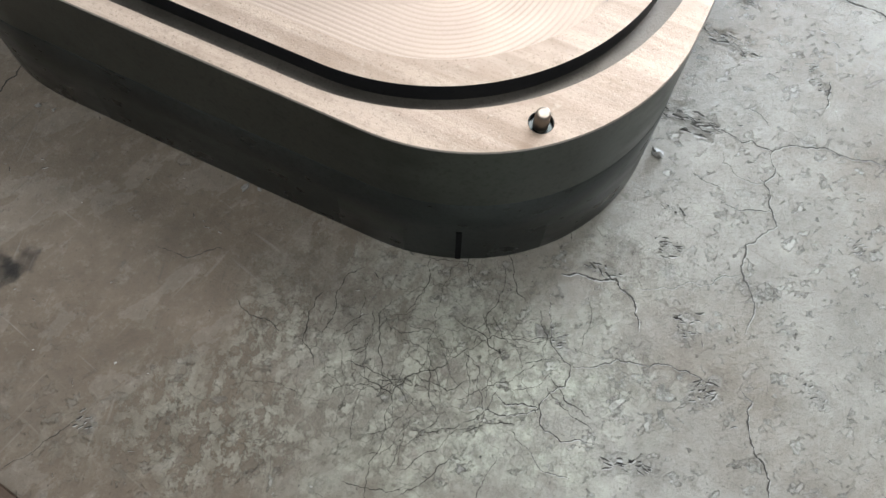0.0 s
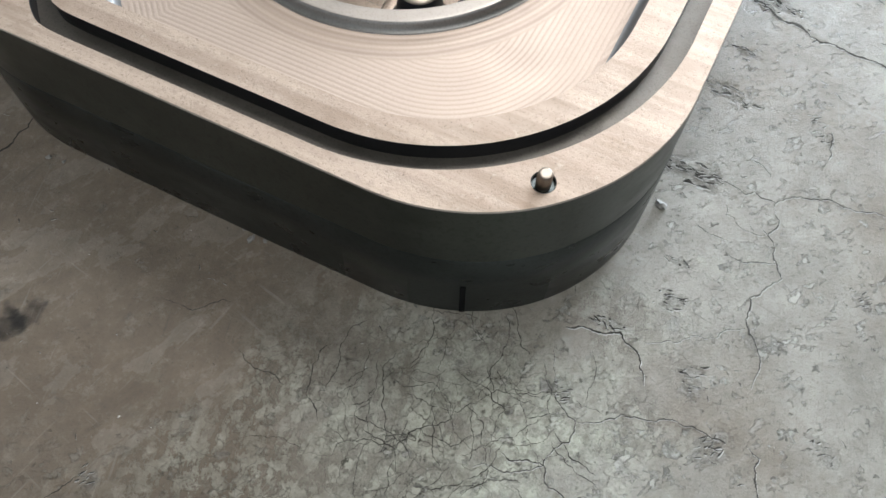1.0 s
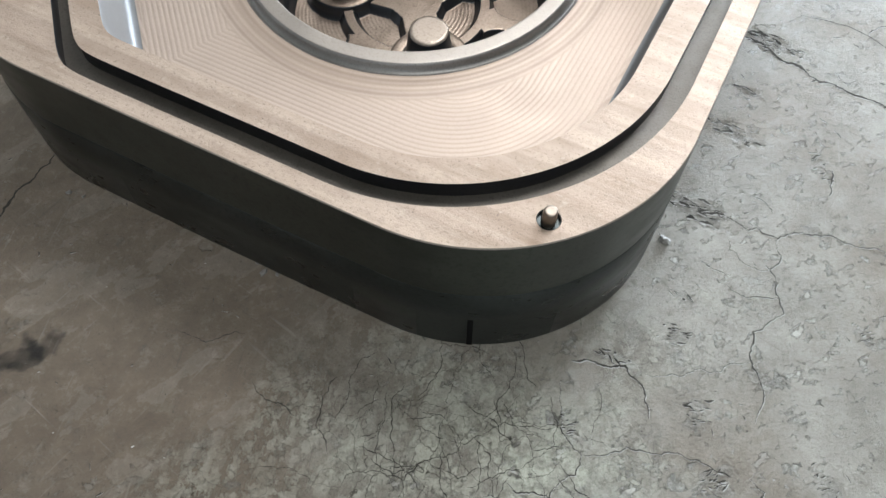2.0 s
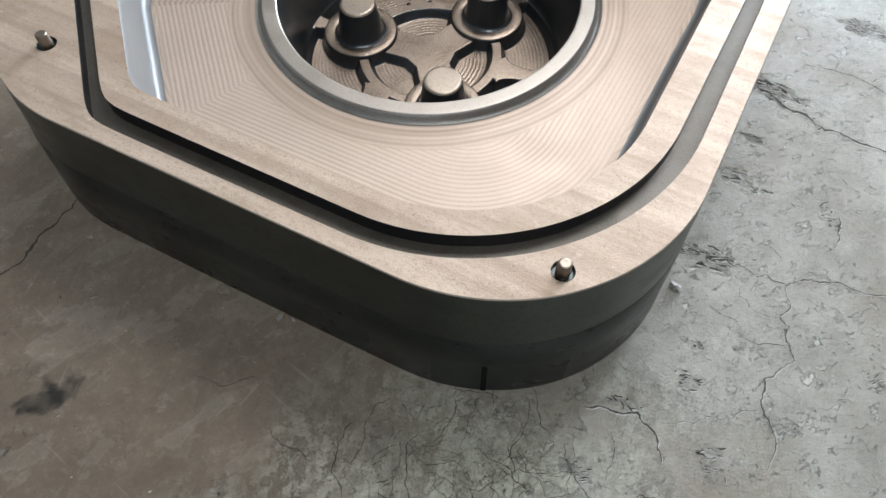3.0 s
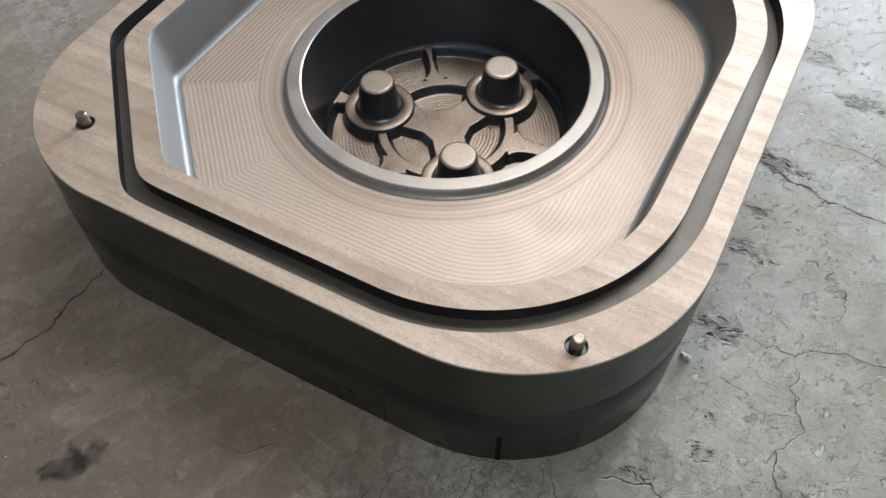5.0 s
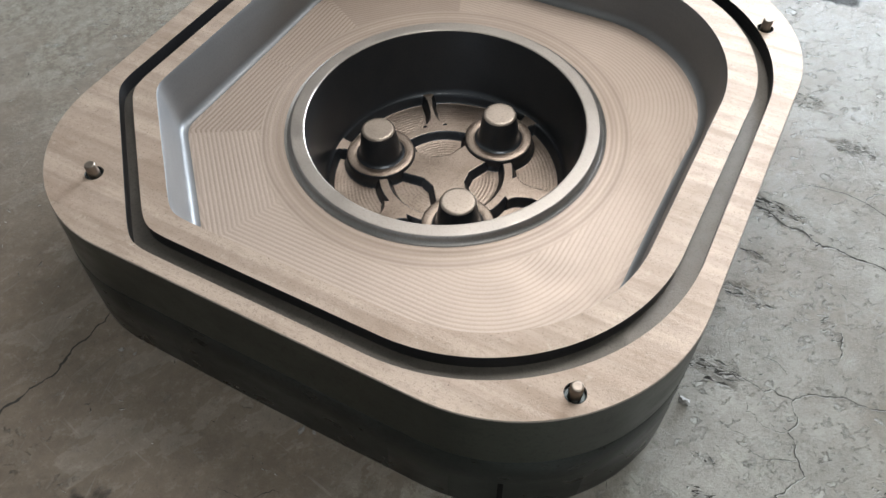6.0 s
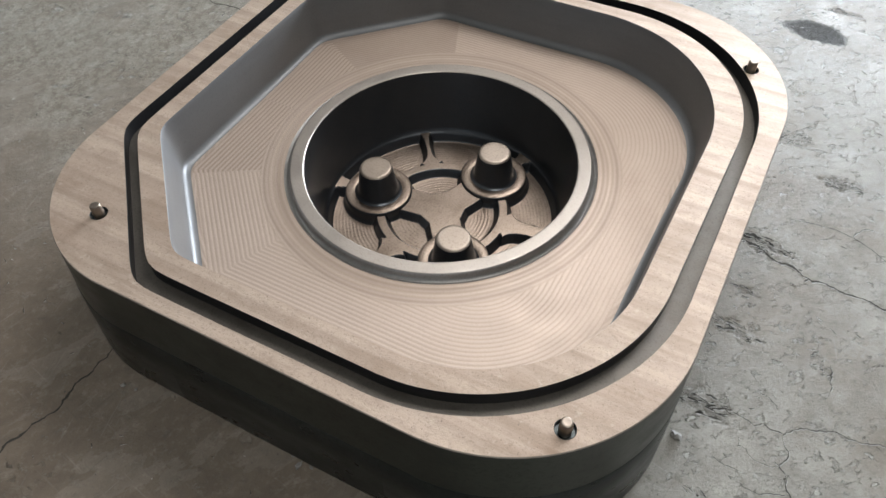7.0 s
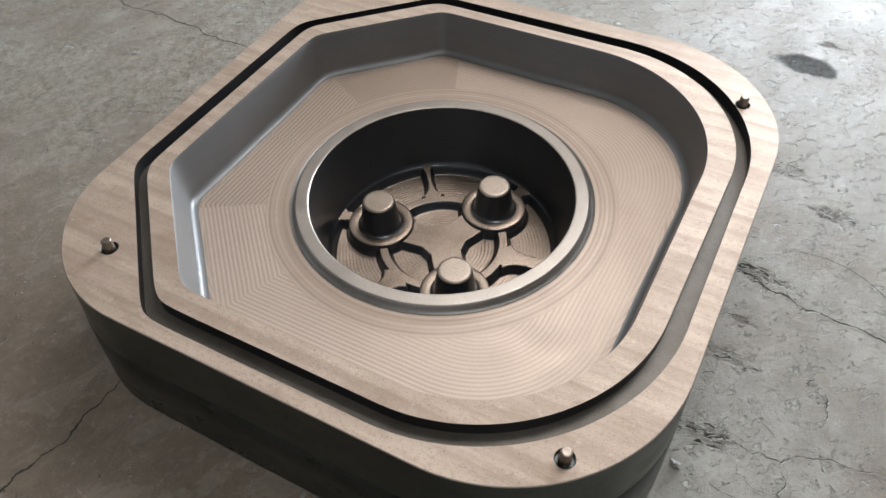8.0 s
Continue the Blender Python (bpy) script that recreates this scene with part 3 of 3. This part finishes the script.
wall("wall_north_west_of_door", -4.0, 2.6, 9.2, 9.4, 0, 5.0)
wall("wall_north_over_door", 2.6, 6.0, 9.2, 9.4, 3.1, 5.0)
wall("wall_east", 6.0, 6.2, -4.2, 9.4, 0, 5.0)
tagged(part("ceiling", box_bm(-4.2, 6.2, -4.2, 9.4, 5.0, 5.2), PLASTER, smooth=False), "plain unseen ceiling, added to enclose the light", "ceiling", kind="structure")

# ---- the mould block ----
ANGLE, AXIS = -23.5, Vector((-0.068, 1.241, 0.0))
TOP, BED, RIM_Z, WEB, POCKET = 0.290, 0.178, 0.191, 0.026, 0.002
CX, CY = 0.006, -0.022
N_RAY, SLOT_AT = 1080, -55.8
mould = new("mould_half")
mould.matrix_world = Matrix.Translation(AXIS) @ pose(CX * math.cos(radians(ANGLE)) - CY * math.sin(radians(ANGLE)), CX * math.sin(radians(ANGLE)) + CY * math.cos(radians(ANGLE)), 0, 0, 0, ANGLE)
tagged(mould, "machined steel mould half with stepped cavity on concrete floor", "mould")
theta = np.arange(N_RAY) / N_RAY * 2 * np.pi
RAY = np.stack([np.cos(theta), np.sin(theta)], 1)


def inside(x, y, west, east, near, far, r_near, r_far, cut=None, r_west=0.29, lean=(0.0, 0.0)):
    """Signed distance to the outline: round corners at the +x side; at the -x side round too, or cut off at 45 degrees."""
    x = np.where(x > 0, x - lean[1] * y, x + lean[0] * y)
    qx = np.where(x > 0, x - east, -x - west)
    qy = np.where(y > 0, y - far, -y - near)
    rr = np.where(x > 0, np.where(y > 0, r_far, r_near), r_west)
    ax, ay = qx + rr, qy + rr
    rounded = np.hypot(np.maximum(ax, 0), np.maximum(ay, 0)) + np.minimum(np.maximum(ax, ay), 0) - rr
    if cut is None:
        return rounded
    planes = np.stack([qx, qy, (np.abs(x) + np.abs(y) - np.where(y > 0, cut[1], cut[0])) / np.sqrt(2)])
    top = planes.max(0)
    sharp = top + cut[2] * np.log(np.exp((planes - top) / max(cut[2], 1e-4)).sum(0))
    return np.where(x > 0, rounded, sharp)


def outline(**shape):
    """The outline's points on the rays from the centre."""
    lo, hi = np.full(N_RAY, 0.05), np.full(N_RAY, 1.5)
    for _ in range(40):
        mid = (lo + hi) / 2
        out = inside(mid * RAY[:, 0], mid * RAY[:, 1], **shape) > 0
        hi, lo = np.where(out, mid, hi), np.where(out, lo, mid)
    return (lo + hi) / 2


def ring(rho, z):
    rho = np.broadcast_to(rho, (N_RAY,))
    return np.column_stack([rho * RAY[:, 0], rho * RAY[:, 1], np.broadcast_to(z, (N_RAY,))])


OUTER = dict(west=0.608, east=0.611, near=0.621, far=0.620, r_near=0.32, r_far=0.345, r_west=0.282, lean=(0.018, 0.027))
GROOVE_OUT = dict(west=0.559, east=0.572, near=0.593, far=0.568, r_near=0.384, r_far=0.365, cut=(0.862, 0.855, 0.010), lean=(0.0, 0.02))
GROOVE_IN = dict(west=0.528, east=0.542, near=0.557, far=0.535, r_near=0.345, r_far=0.348, cut=(0.826, 0.817, 0.010), lean=(0.0, 0.035))
CAVITY = dict(west=0.490, east=0.491, near=0.512, far=0.499, r_near=0.29, r_far=0.335, cut=(0.762, 0.752, 0.008), lean=(0.0, 0.03))
o_out, o_gout, o_gin, o_cav = (outline(**s) for s in (OUTER, GROOVE_OUT, GROOVE_IN, CAVITY))

# outer wall: step and two tones paint the reflected floor; worn lower edge
lean_out = np.clip((-RAY[:, 1] - 0.2) / 0.6, 0, 1)
lean_out = lean_out * lean_out * (3 - 2 * lean_out)
lower = [(0.0, 0.0165), (0.004, 0.0195), (0.097, 0.0150), (0.098, 0.0150), (0.163, 0.0108), (0.1655, 0.0088)]
upper = [(0.1655, 0.0088), (0.20, 0.0064), (TOP - 0.002, 0.0)]


def side_rings(levels):
    return [ring(o_out + off * np.maximum(lean_out, 0.12), z) for z, off in levels]


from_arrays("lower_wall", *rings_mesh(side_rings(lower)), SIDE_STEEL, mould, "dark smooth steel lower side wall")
from_arrays("upper_wall", *rings_mesh(side_rings(upper)), UPPER_SIDE_STEEL, mould, "slightly lighter ground steel upper side wall")


from_arrays("edge_chamfer", *rings_mesh([ring(o_out, TOP - 0.002), ring(o_out - 0.0015, TOP)]), RIM_STEEL, mould, "fine bright broken edge", smooth=False)
k = int((SLOT_AT % 360) / 360 * N_RAY)
def on_side(at, z, proud):
    """A point on the outer wall at that ray and height, so far off its face."""
    off = np.interp(z, [v[0] for v in lower], [v[1] for v in lower])
    return np.array([*(RAY[at] * (o_out[at] + off * max(lean_out[at], 0.12) + proud)), z])


# black strip on the wall, painted for the dark inside an upright slot
strip = bmesh.new()
heights = np.linspace(0.004, 0.092, 10)
cols = [[strip.verts.new(on_side(k + i, z, proud)) for z in heights] for i, proud in ((-1, -0.001), (-1, 0.0012), (0, 0.0016), (1, 0.0012), (1, -0.001))]
for p, q in zip(cols, cols[1:]):
    for j in range(len(heights) - 1):
        strip.faces.new((p[j], q[j], q[j + 1], p[j + 1]))
strip.faces.new([c[-1] for c in cols])
strip.faces.new([c[0] for c in cols][::-1])
part("slot_strip", strip, SLOT_SHADE, mould, "short black upright strip standing in for a slot's shade", smooth=False)


def flat_with_holes(name, loops, z, mat, parent, label=""):
    """A flat face between closed loops."""
    bm = bmesh.new()
    for loop in loops:
        vs = [bm.verts.new((*p, z)) for p in loop]
        for a, b in zip(vs, vs[1:] + vs[:1]):
            bm.edges.new((a, b))
    bmesh.ops.triangle_fill(bm, use_beauty=True, use_dissolve=False, edges=bm.edges[:], normal=(0, 0, 1))
    return part(name, bm, mat, parent, label, smooth=False)


PINS = [(0.469, -0.513), (-0.430, -0.501), (0.520, 0.434)]
HOLE_R, PIN_R = 0.0165, 0.0097


def circle(x, y, r, n=40):
    return [(x + r * math.cos(i / n * 2 * math.pi), y + r * math.sin(i / n * 2 * math.pi)) for i in range(n)]


STEP = 3
flat_with_holes("parting_face", [[tuple(p) for p in ring(o_out - 0.0015, 0)[::STEP, :2]], [tuple(p) for p in ring(o_gout, 0)[::STEP, :2]]] + [circle(x, y, HOLE_R) for x, y in PINS], TOP, MILLED, mould, "face-milled steel parting face")
flat_with_holes("inner_land", [[tuple(p) for p in ring(o_gin, 0)[::STEP, :2]], [tuple(p) for p in ring(o_cav + 0.0015, 0)[::STEP, :2]]], TOP, MILLED, mould, "face-milled steel land round the cavity")
g = 0.029
# groove walls painted near black for the shade inside the groove
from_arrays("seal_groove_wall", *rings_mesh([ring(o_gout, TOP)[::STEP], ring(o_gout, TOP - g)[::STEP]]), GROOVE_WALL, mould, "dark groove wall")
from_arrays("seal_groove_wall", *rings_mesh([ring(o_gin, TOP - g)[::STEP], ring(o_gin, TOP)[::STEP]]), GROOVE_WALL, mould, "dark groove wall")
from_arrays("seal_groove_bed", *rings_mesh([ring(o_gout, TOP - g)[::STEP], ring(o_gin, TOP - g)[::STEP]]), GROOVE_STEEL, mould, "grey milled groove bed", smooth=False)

# cavity wall with a draft and a rounded foot
DRAFT, FOOT = 0.011, 0.016
wall_rings = [ring(o_cav + 0.0015, TOP), ring(o_cav + 0.0003, TOP - 0.0030), ring(o_cav - 0.0008, TOP - 0.0090), ring(o_cav - DRAFT, BED + FOOT)]
for a in np.linspace(0, 90, 9)[1:]:
    wall_rings.append(ring(o_cav - DRAFT - FOOT * (1 - math.cos(radians(a))), BED + FOOT * (1 - math.sin(radians(a)))))
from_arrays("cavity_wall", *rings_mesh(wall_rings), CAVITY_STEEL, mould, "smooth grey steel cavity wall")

# cavity bed: contour-milled ridges parallel to the wall, a smooth turned band round the rim
RIM_IN, RIM_OUT, BAND = 0.288, 0.319, 0.378
o_bed = o_cav - DRAFT - FOOT
IN = DRAFT + FOOT
bed_shape = dict(CAVITY, west=CAVITY["west"] - IN, east=CAVITY["east"] - IN, near=CAVITY["near"] - IN, far=CAVITY["far"] - IN, r_near=CAVITY["r_near"] - IN, r_far=CAVITY["r_far"] - IN, cut=(CAVITY["cut"][0] - 1.414 * IN, CAVITY["cut"][1] - 1.414 * IN, 0.0))
bed, ridge_tones = [], []
R_FOOT = RIM_OUT + 0.012
for k in np.linspace(0, 1, 170):
    rho = o_bed + (R_FOOT - o_bed) * k
    x, y = rho * RAY[:, 0], rho * RAY[:, 1]
    d = -inside(x, y, **bed_shape)
    keep = np.clip((rho - BAND) / 0.006, 0, 1) * np.clip(d / 0.012, 0, 1)
    turn_at = np.degrees(theta) % 360
    cut_far, side_far, side_near = (turn_at > 112) & (turn_at < 150), (turn_at >= 150) & (turn_at < 180), (turn_at >= 180) & (turn_at < 211)
    pitch = np.where(cut_far, 0.0080, np.where(side_far | side_near, 0.0098, 0.0088))
    ridge = np.abs(((d / pitch + 0.4 * side_near) % 1.0) - 0.5) * 2
    turned = 0.00010 * np.sin(rho / 0.0090 * 2 * np.pi) * (1 - keep)
    patch = 0.55 + 0.9 * (rough_field(x, y, 0.16, 61, 3) - 0.5)
    rings_in_band = 0.34 + 0.22 * np.sin(rho / 0.0097 * 2 * np.pi) + 0.16 * np.sin(rho / 0.0263 * 2 * np.pi + 1)
    # hollows between ridges darkened in colour for their shade, rings toned
    ridge_tones.append(np.clip(keep * (ridge ** 3 * np.where(side_far | side_near, 1.5, patch) + 0.45 * cut_far + 0.10 * side_near) + (1 - keep) * rings_in_band, 0, 1))
    bed.append(ring(rho, BED - 0.00034 * keep * ridge ** 2 + turned))
cavity_bed = from_arrays("cavity_bed", *rings_mesh(bed), FLOOR_STEEL, mould, "contour-milled steel bed with fine cutter ridges")

cavity_bed.data.attributes.new("ridge_tone", "FLOAT", "POINT").data.foreach_set("value", np.concatenate(ridge_tones).astype(np.float32))

# raised rim and bore
rim = [(R_FOOT, BED), (RIM_OUT + 0.007, BED - 0.003), (RIM_OUT + 0.004, BED - 0.002), (RIM_OUT + 0.001, BED + 0.002), (RIM_OUT, RIM_Z - 0.005), (RIM_OUT - 0.0015, RIM_Z - 0.0015), (RIM_OUT - 0.004, RIM_Z)]
# shoulder toned greyer than the rim to paint its shade
from_arrays("rim_shoulder", *rings_mesh([ring(r, z)[::STEP] for r, z in rim]), SHOULDER_STEEL, mould, "smooth grey shoulder below the rim")
rim = [rim[-1]] + [(r, RIM_Z + 0.00035 * (i % 2)) for i, r in enumerate(np.linspace(RIM_OUT - 0.0055, RIM_IN + 0.004, 19))] + [(RIM_IN + 0.002, RIM_Z), (RIM_IN, RIM_Z - 0.002)]
from_arrays("bore_rim", *rings_mesh([ring(r, z)[::STEP] for r, z in rim]), RIM_STEEL, mould, "turned steel rim round the bore")
FLOOR_R = 0.263
# bore wall: its dark reflections are painted by the base tone
from_arrays("bore_wall", *rings_mesh([ring(RIM_IN, RIM_Z - 0.002)[::STEP], ring(FLOOR_R + 0.006, WEB + 0.012)[::STEP], ring(FLOOR_R + 0.003, WEB + 0.004)[::STEP], ring(FLOOR_R, WEB)[::STEP]]), SHADE_WALL_STEEL, mould, "smooth dark bore wall")

BOSS_AT, BOSS_R = (66.7, 186.7, 306.7), 0.158
bosses = [(BOSS_R * math.cos(radians(a)), BOSS_R * math.sin(radians(a))) for a in BOSS_AT]


def bore_floor():
    """Webs, ribs and pockets as one milled relief."""
    rr, aa = np.meshgrid(np.linspace(0.0005, FLOOR_R, 190), np.arange(600) / 600 * 2 * np.pi, indexing="ij")
    x, y = rr * np.cos(aa), rr * np.sin(aa)
    d = rr - (0.060 + 0.005 * np.cos(3 * (aa - radians(BOSS_AT[0]))))
    d = np.minimum(d, np.abs(rr - 0.140) - 0.015)
    d = np.minimum(d, (FLOOR_R - 0.006) - rr)
    for bx, by in bosses:
        d = np.minimum(d, np.hypot(x - bx, y - by) - 0.080)
    for a in BOSS_AT:
        u = radians(a)
        along, across = x * math.cos(u) + y * math.sin(u), -x * math.sin(u) + y * math.cos(u)
        d = np.minimum(d, np.maximum(np.abs(across) - 0.040, np.maximum(-along, along - 0.16)))
    ribs = [(a, 0.017, 0.010) for a in BOSS_AT] + [(126.7, 0.009, 0.012), (8.0, 0.021, 0.016), (-107.0, 0.020, 0.018)]
    for a, half, spread in ribs:
        u = radians(a)
        along, across = x * math.cos(u) + y * math.sin(u), -x * math.sin(u) + y * math.cos(u)
        flare = half + 0.022 * np.exp(-np.abs(along - 0.155) / 0.014) + spread * np.exp(-np.abs(along - 0.266) / 0.014)
        d = np.minimum(d, np.maximum(np.abs(across) - flare, 0.135 - along))
    # rounded tops and feet, the inner pockets shallower than the outer ones
    s = np.clip(0.5 - d / 0.013, 0, 1)
    s = s * s * (3 - 2 * s)
    low = np.where(rr < 0.14, POCKET + 0.004, POCKET)
    marks = 0.00022 * np.sin(rr / 0.0078 * 2 * np.pi + 1.2 * np.sin(3 * aa) + 2.5 * rough_field(x, y, 0.05, 83, 2)) * (1 - s)
    swirls = 0.0004 * (rough_field(x, y, 0.022, 71, 3) - 0.5) * s
    z = low + (WEB - low) * s + marks + swirls
    return rings_mesh([np.column_stack([x[i], y[i], z[i]]) for i in range(len(x))])


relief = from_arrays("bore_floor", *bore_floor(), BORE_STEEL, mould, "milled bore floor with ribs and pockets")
# faces steeper than this take the tone darkened for shade
relief.data.materials.append(SHADE_WALL_STEEL)
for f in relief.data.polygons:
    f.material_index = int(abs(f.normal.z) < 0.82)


def lathe(name, profile, mat, parent, at=(0, 0), n=64, label=""):
    a = np.arange(n) / n * 2 * np.pi
    rings = [np.column_stack([at[0] + r * np.cos(a), at[1] + r * np.sin(a), np.full(n, z)]) for r, z in profile]
    verts, faces = rings_mesh(rings)
    bm = bmesh.new()
    vs = [bm.verts.new(v) for v in verts.tolist()]
    for f in faces.tolist():
        bm.faces.new([vs[i] for i in f])
    bm.faces.new(vs[-n:])
    for e in bm.edges:
        e.smooth = True
    return part(name, bm, mat, parent, label)


for at in bosses:
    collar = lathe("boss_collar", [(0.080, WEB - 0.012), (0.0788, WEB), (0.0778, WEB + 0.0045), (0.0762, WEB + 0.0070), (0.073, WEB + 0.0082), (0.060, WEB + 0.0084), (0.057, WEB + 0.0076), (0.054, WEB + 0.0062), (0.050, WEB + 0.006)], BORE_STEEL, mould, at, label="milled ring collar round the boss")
    # collar and boss sides take the shade tone too, tops stay milled
    collar.data.materials.append(SHADE_WALL_STEEL)
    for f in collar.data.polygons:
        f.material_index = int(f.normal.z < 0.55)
    boss = lathe("boss", [(0.055, WEB + 0.0066), (0.051, WEB + 0.0085), (0.0482, WEB + 0.012), (0.0462, WEB + 0.019), (0.0380, 0.097), (0.0372, 0.1005)], SHADE_WALL_STEEL, collar, at, label="smooth tapered steel boss, sides darkened for shade")
    lathe("boss_top", [(0.0372, 0.1005), (0.0358, 0.1035), (0.033, 0.105), (0.030, 0.1052), (0.02, 0.1049), (0.008, 0.1052)], BOSS_STEEL, collar, at, label="milled flat boss top with turned rounding")

for x, y in PINS:
    lathe("pin_socket", [(HOLE_R, TOP), (HOLE_R - 0.001, TOP - 0.001), (HOLE_R - 0.0015, TOP - 0.007), (PIN_R, TOP - 0.007)], SIDE_STEEL, mould, (x, y), 40, "dark counterbored pin hole")
    lathe("dowel_pin", [(PIN_R, TOP - 0.007), (PIN_R + 0.0006, TOP + 0.004), (PIN_R, TOP + 0.006), (PIN_R, TOP + 0.0185), (PIN_R - 0.0012, TOP + 0.0215), (PIN_R - 0.0016, TOP + 0.0218), (0.005, TOP + 0.0218), (0.002, TOP + 0.0215)], PIN_STEEL, mould, (x, y), 40, "short bright steel dowel pin")


# ---- small things on the floor ----
FLECK = plain("pale_metal_swarf", (0.45, 0.44, 0.42), (0.75, 0.74, 0.72), 0.4, 0.5, 90)
STONE = plain("grey_slag", (0.10, 0.10, 0.095), (0.42, 0.41, 0.39), 0.6, 0.2, 130)
BOARD = plain("brown_board", (0.05, 0.032, 0.022), (0.11, 0.072, 0.05), 0.7, 0, 30)


def lump(x, y, size, seed, mat=STONE):
    bm = bmesh.new()
    bmesh.ops.create_icosphere(bm, subdivisions=2, radius=1)
    for v in bm.verts:
        k = 1 + 0.75 * noise.noise(v.co * 1.3 + Vector((seed, 0, 0))) + 0.3 * noise.noise(v.co * 3.1 + Vector((0, seed, 0)))
        v.co = Vector((v.co.x * size * k, v.co.y * size * 0.7 * k, v.co.z * size * 0.5 * k))
    low = min(v.co.z for v in bm.verts)
    for v in bm.verts:
        v.co += Vector((0, 0, -low - 0.0008))
    ob = part("slag_crumb", bm, mat, smooth=False)
    ob.matrix_world = pose(x, y, 0, 0, 0, seed * 47)
    return ob


tagged(lump(0.392, 0.700, 0.0105, 3), "jagged grey metal crumb lying on the concrete", "debris", "crumbs on the floor")
for k, (x, y, r) in enumerate([(-0.285, 0.602, 0.0075), (-0.30, 0.622, 0.0045), (-0.262, 0.600, 0.004), (-0.66, 0.742, 0.005), (-0.632, 0.735, 0.0035)]):
    tagged(lump(x, y, r, 5 + k), "small pale crumb of grit beside the mould", "debris", "crumbs on the floor")

bm = bmesh.new()
rnd = random.Random(4)
for _ in range(130):
    x, y, r = rnd.uniform(-1.1, 1.2), rnd.uniform(0.08, 2.4), rnd.uniform(0.0007, 0.0019)
    bmesh.ops.create_icosphere(bm, subdivisions=1, radius=r, matrix=pose(x, y, r * 0.3, rnd.uniform(0, 90), 0, rnd.uniform(0, 180)) @ Matrix.Diagonal((1.6, 0.8, 0.5, 1)))
tagged(part("swarf_flecks", bm, FLECK, smooth=False), "tiny pale swarf flecks scattered on the concrete", "swarf", kind="stuff")

board = part("board", box_bm(-0.15, 0.15, -0.20, 0.0, 0.0, 0.012, 0.002), BOARD)
board.matrix_world = pose(-0.545, 0.128, 0.0, 0, 0, -31)
tagged(board, "flat dark brown board lying on the concrete", "board")
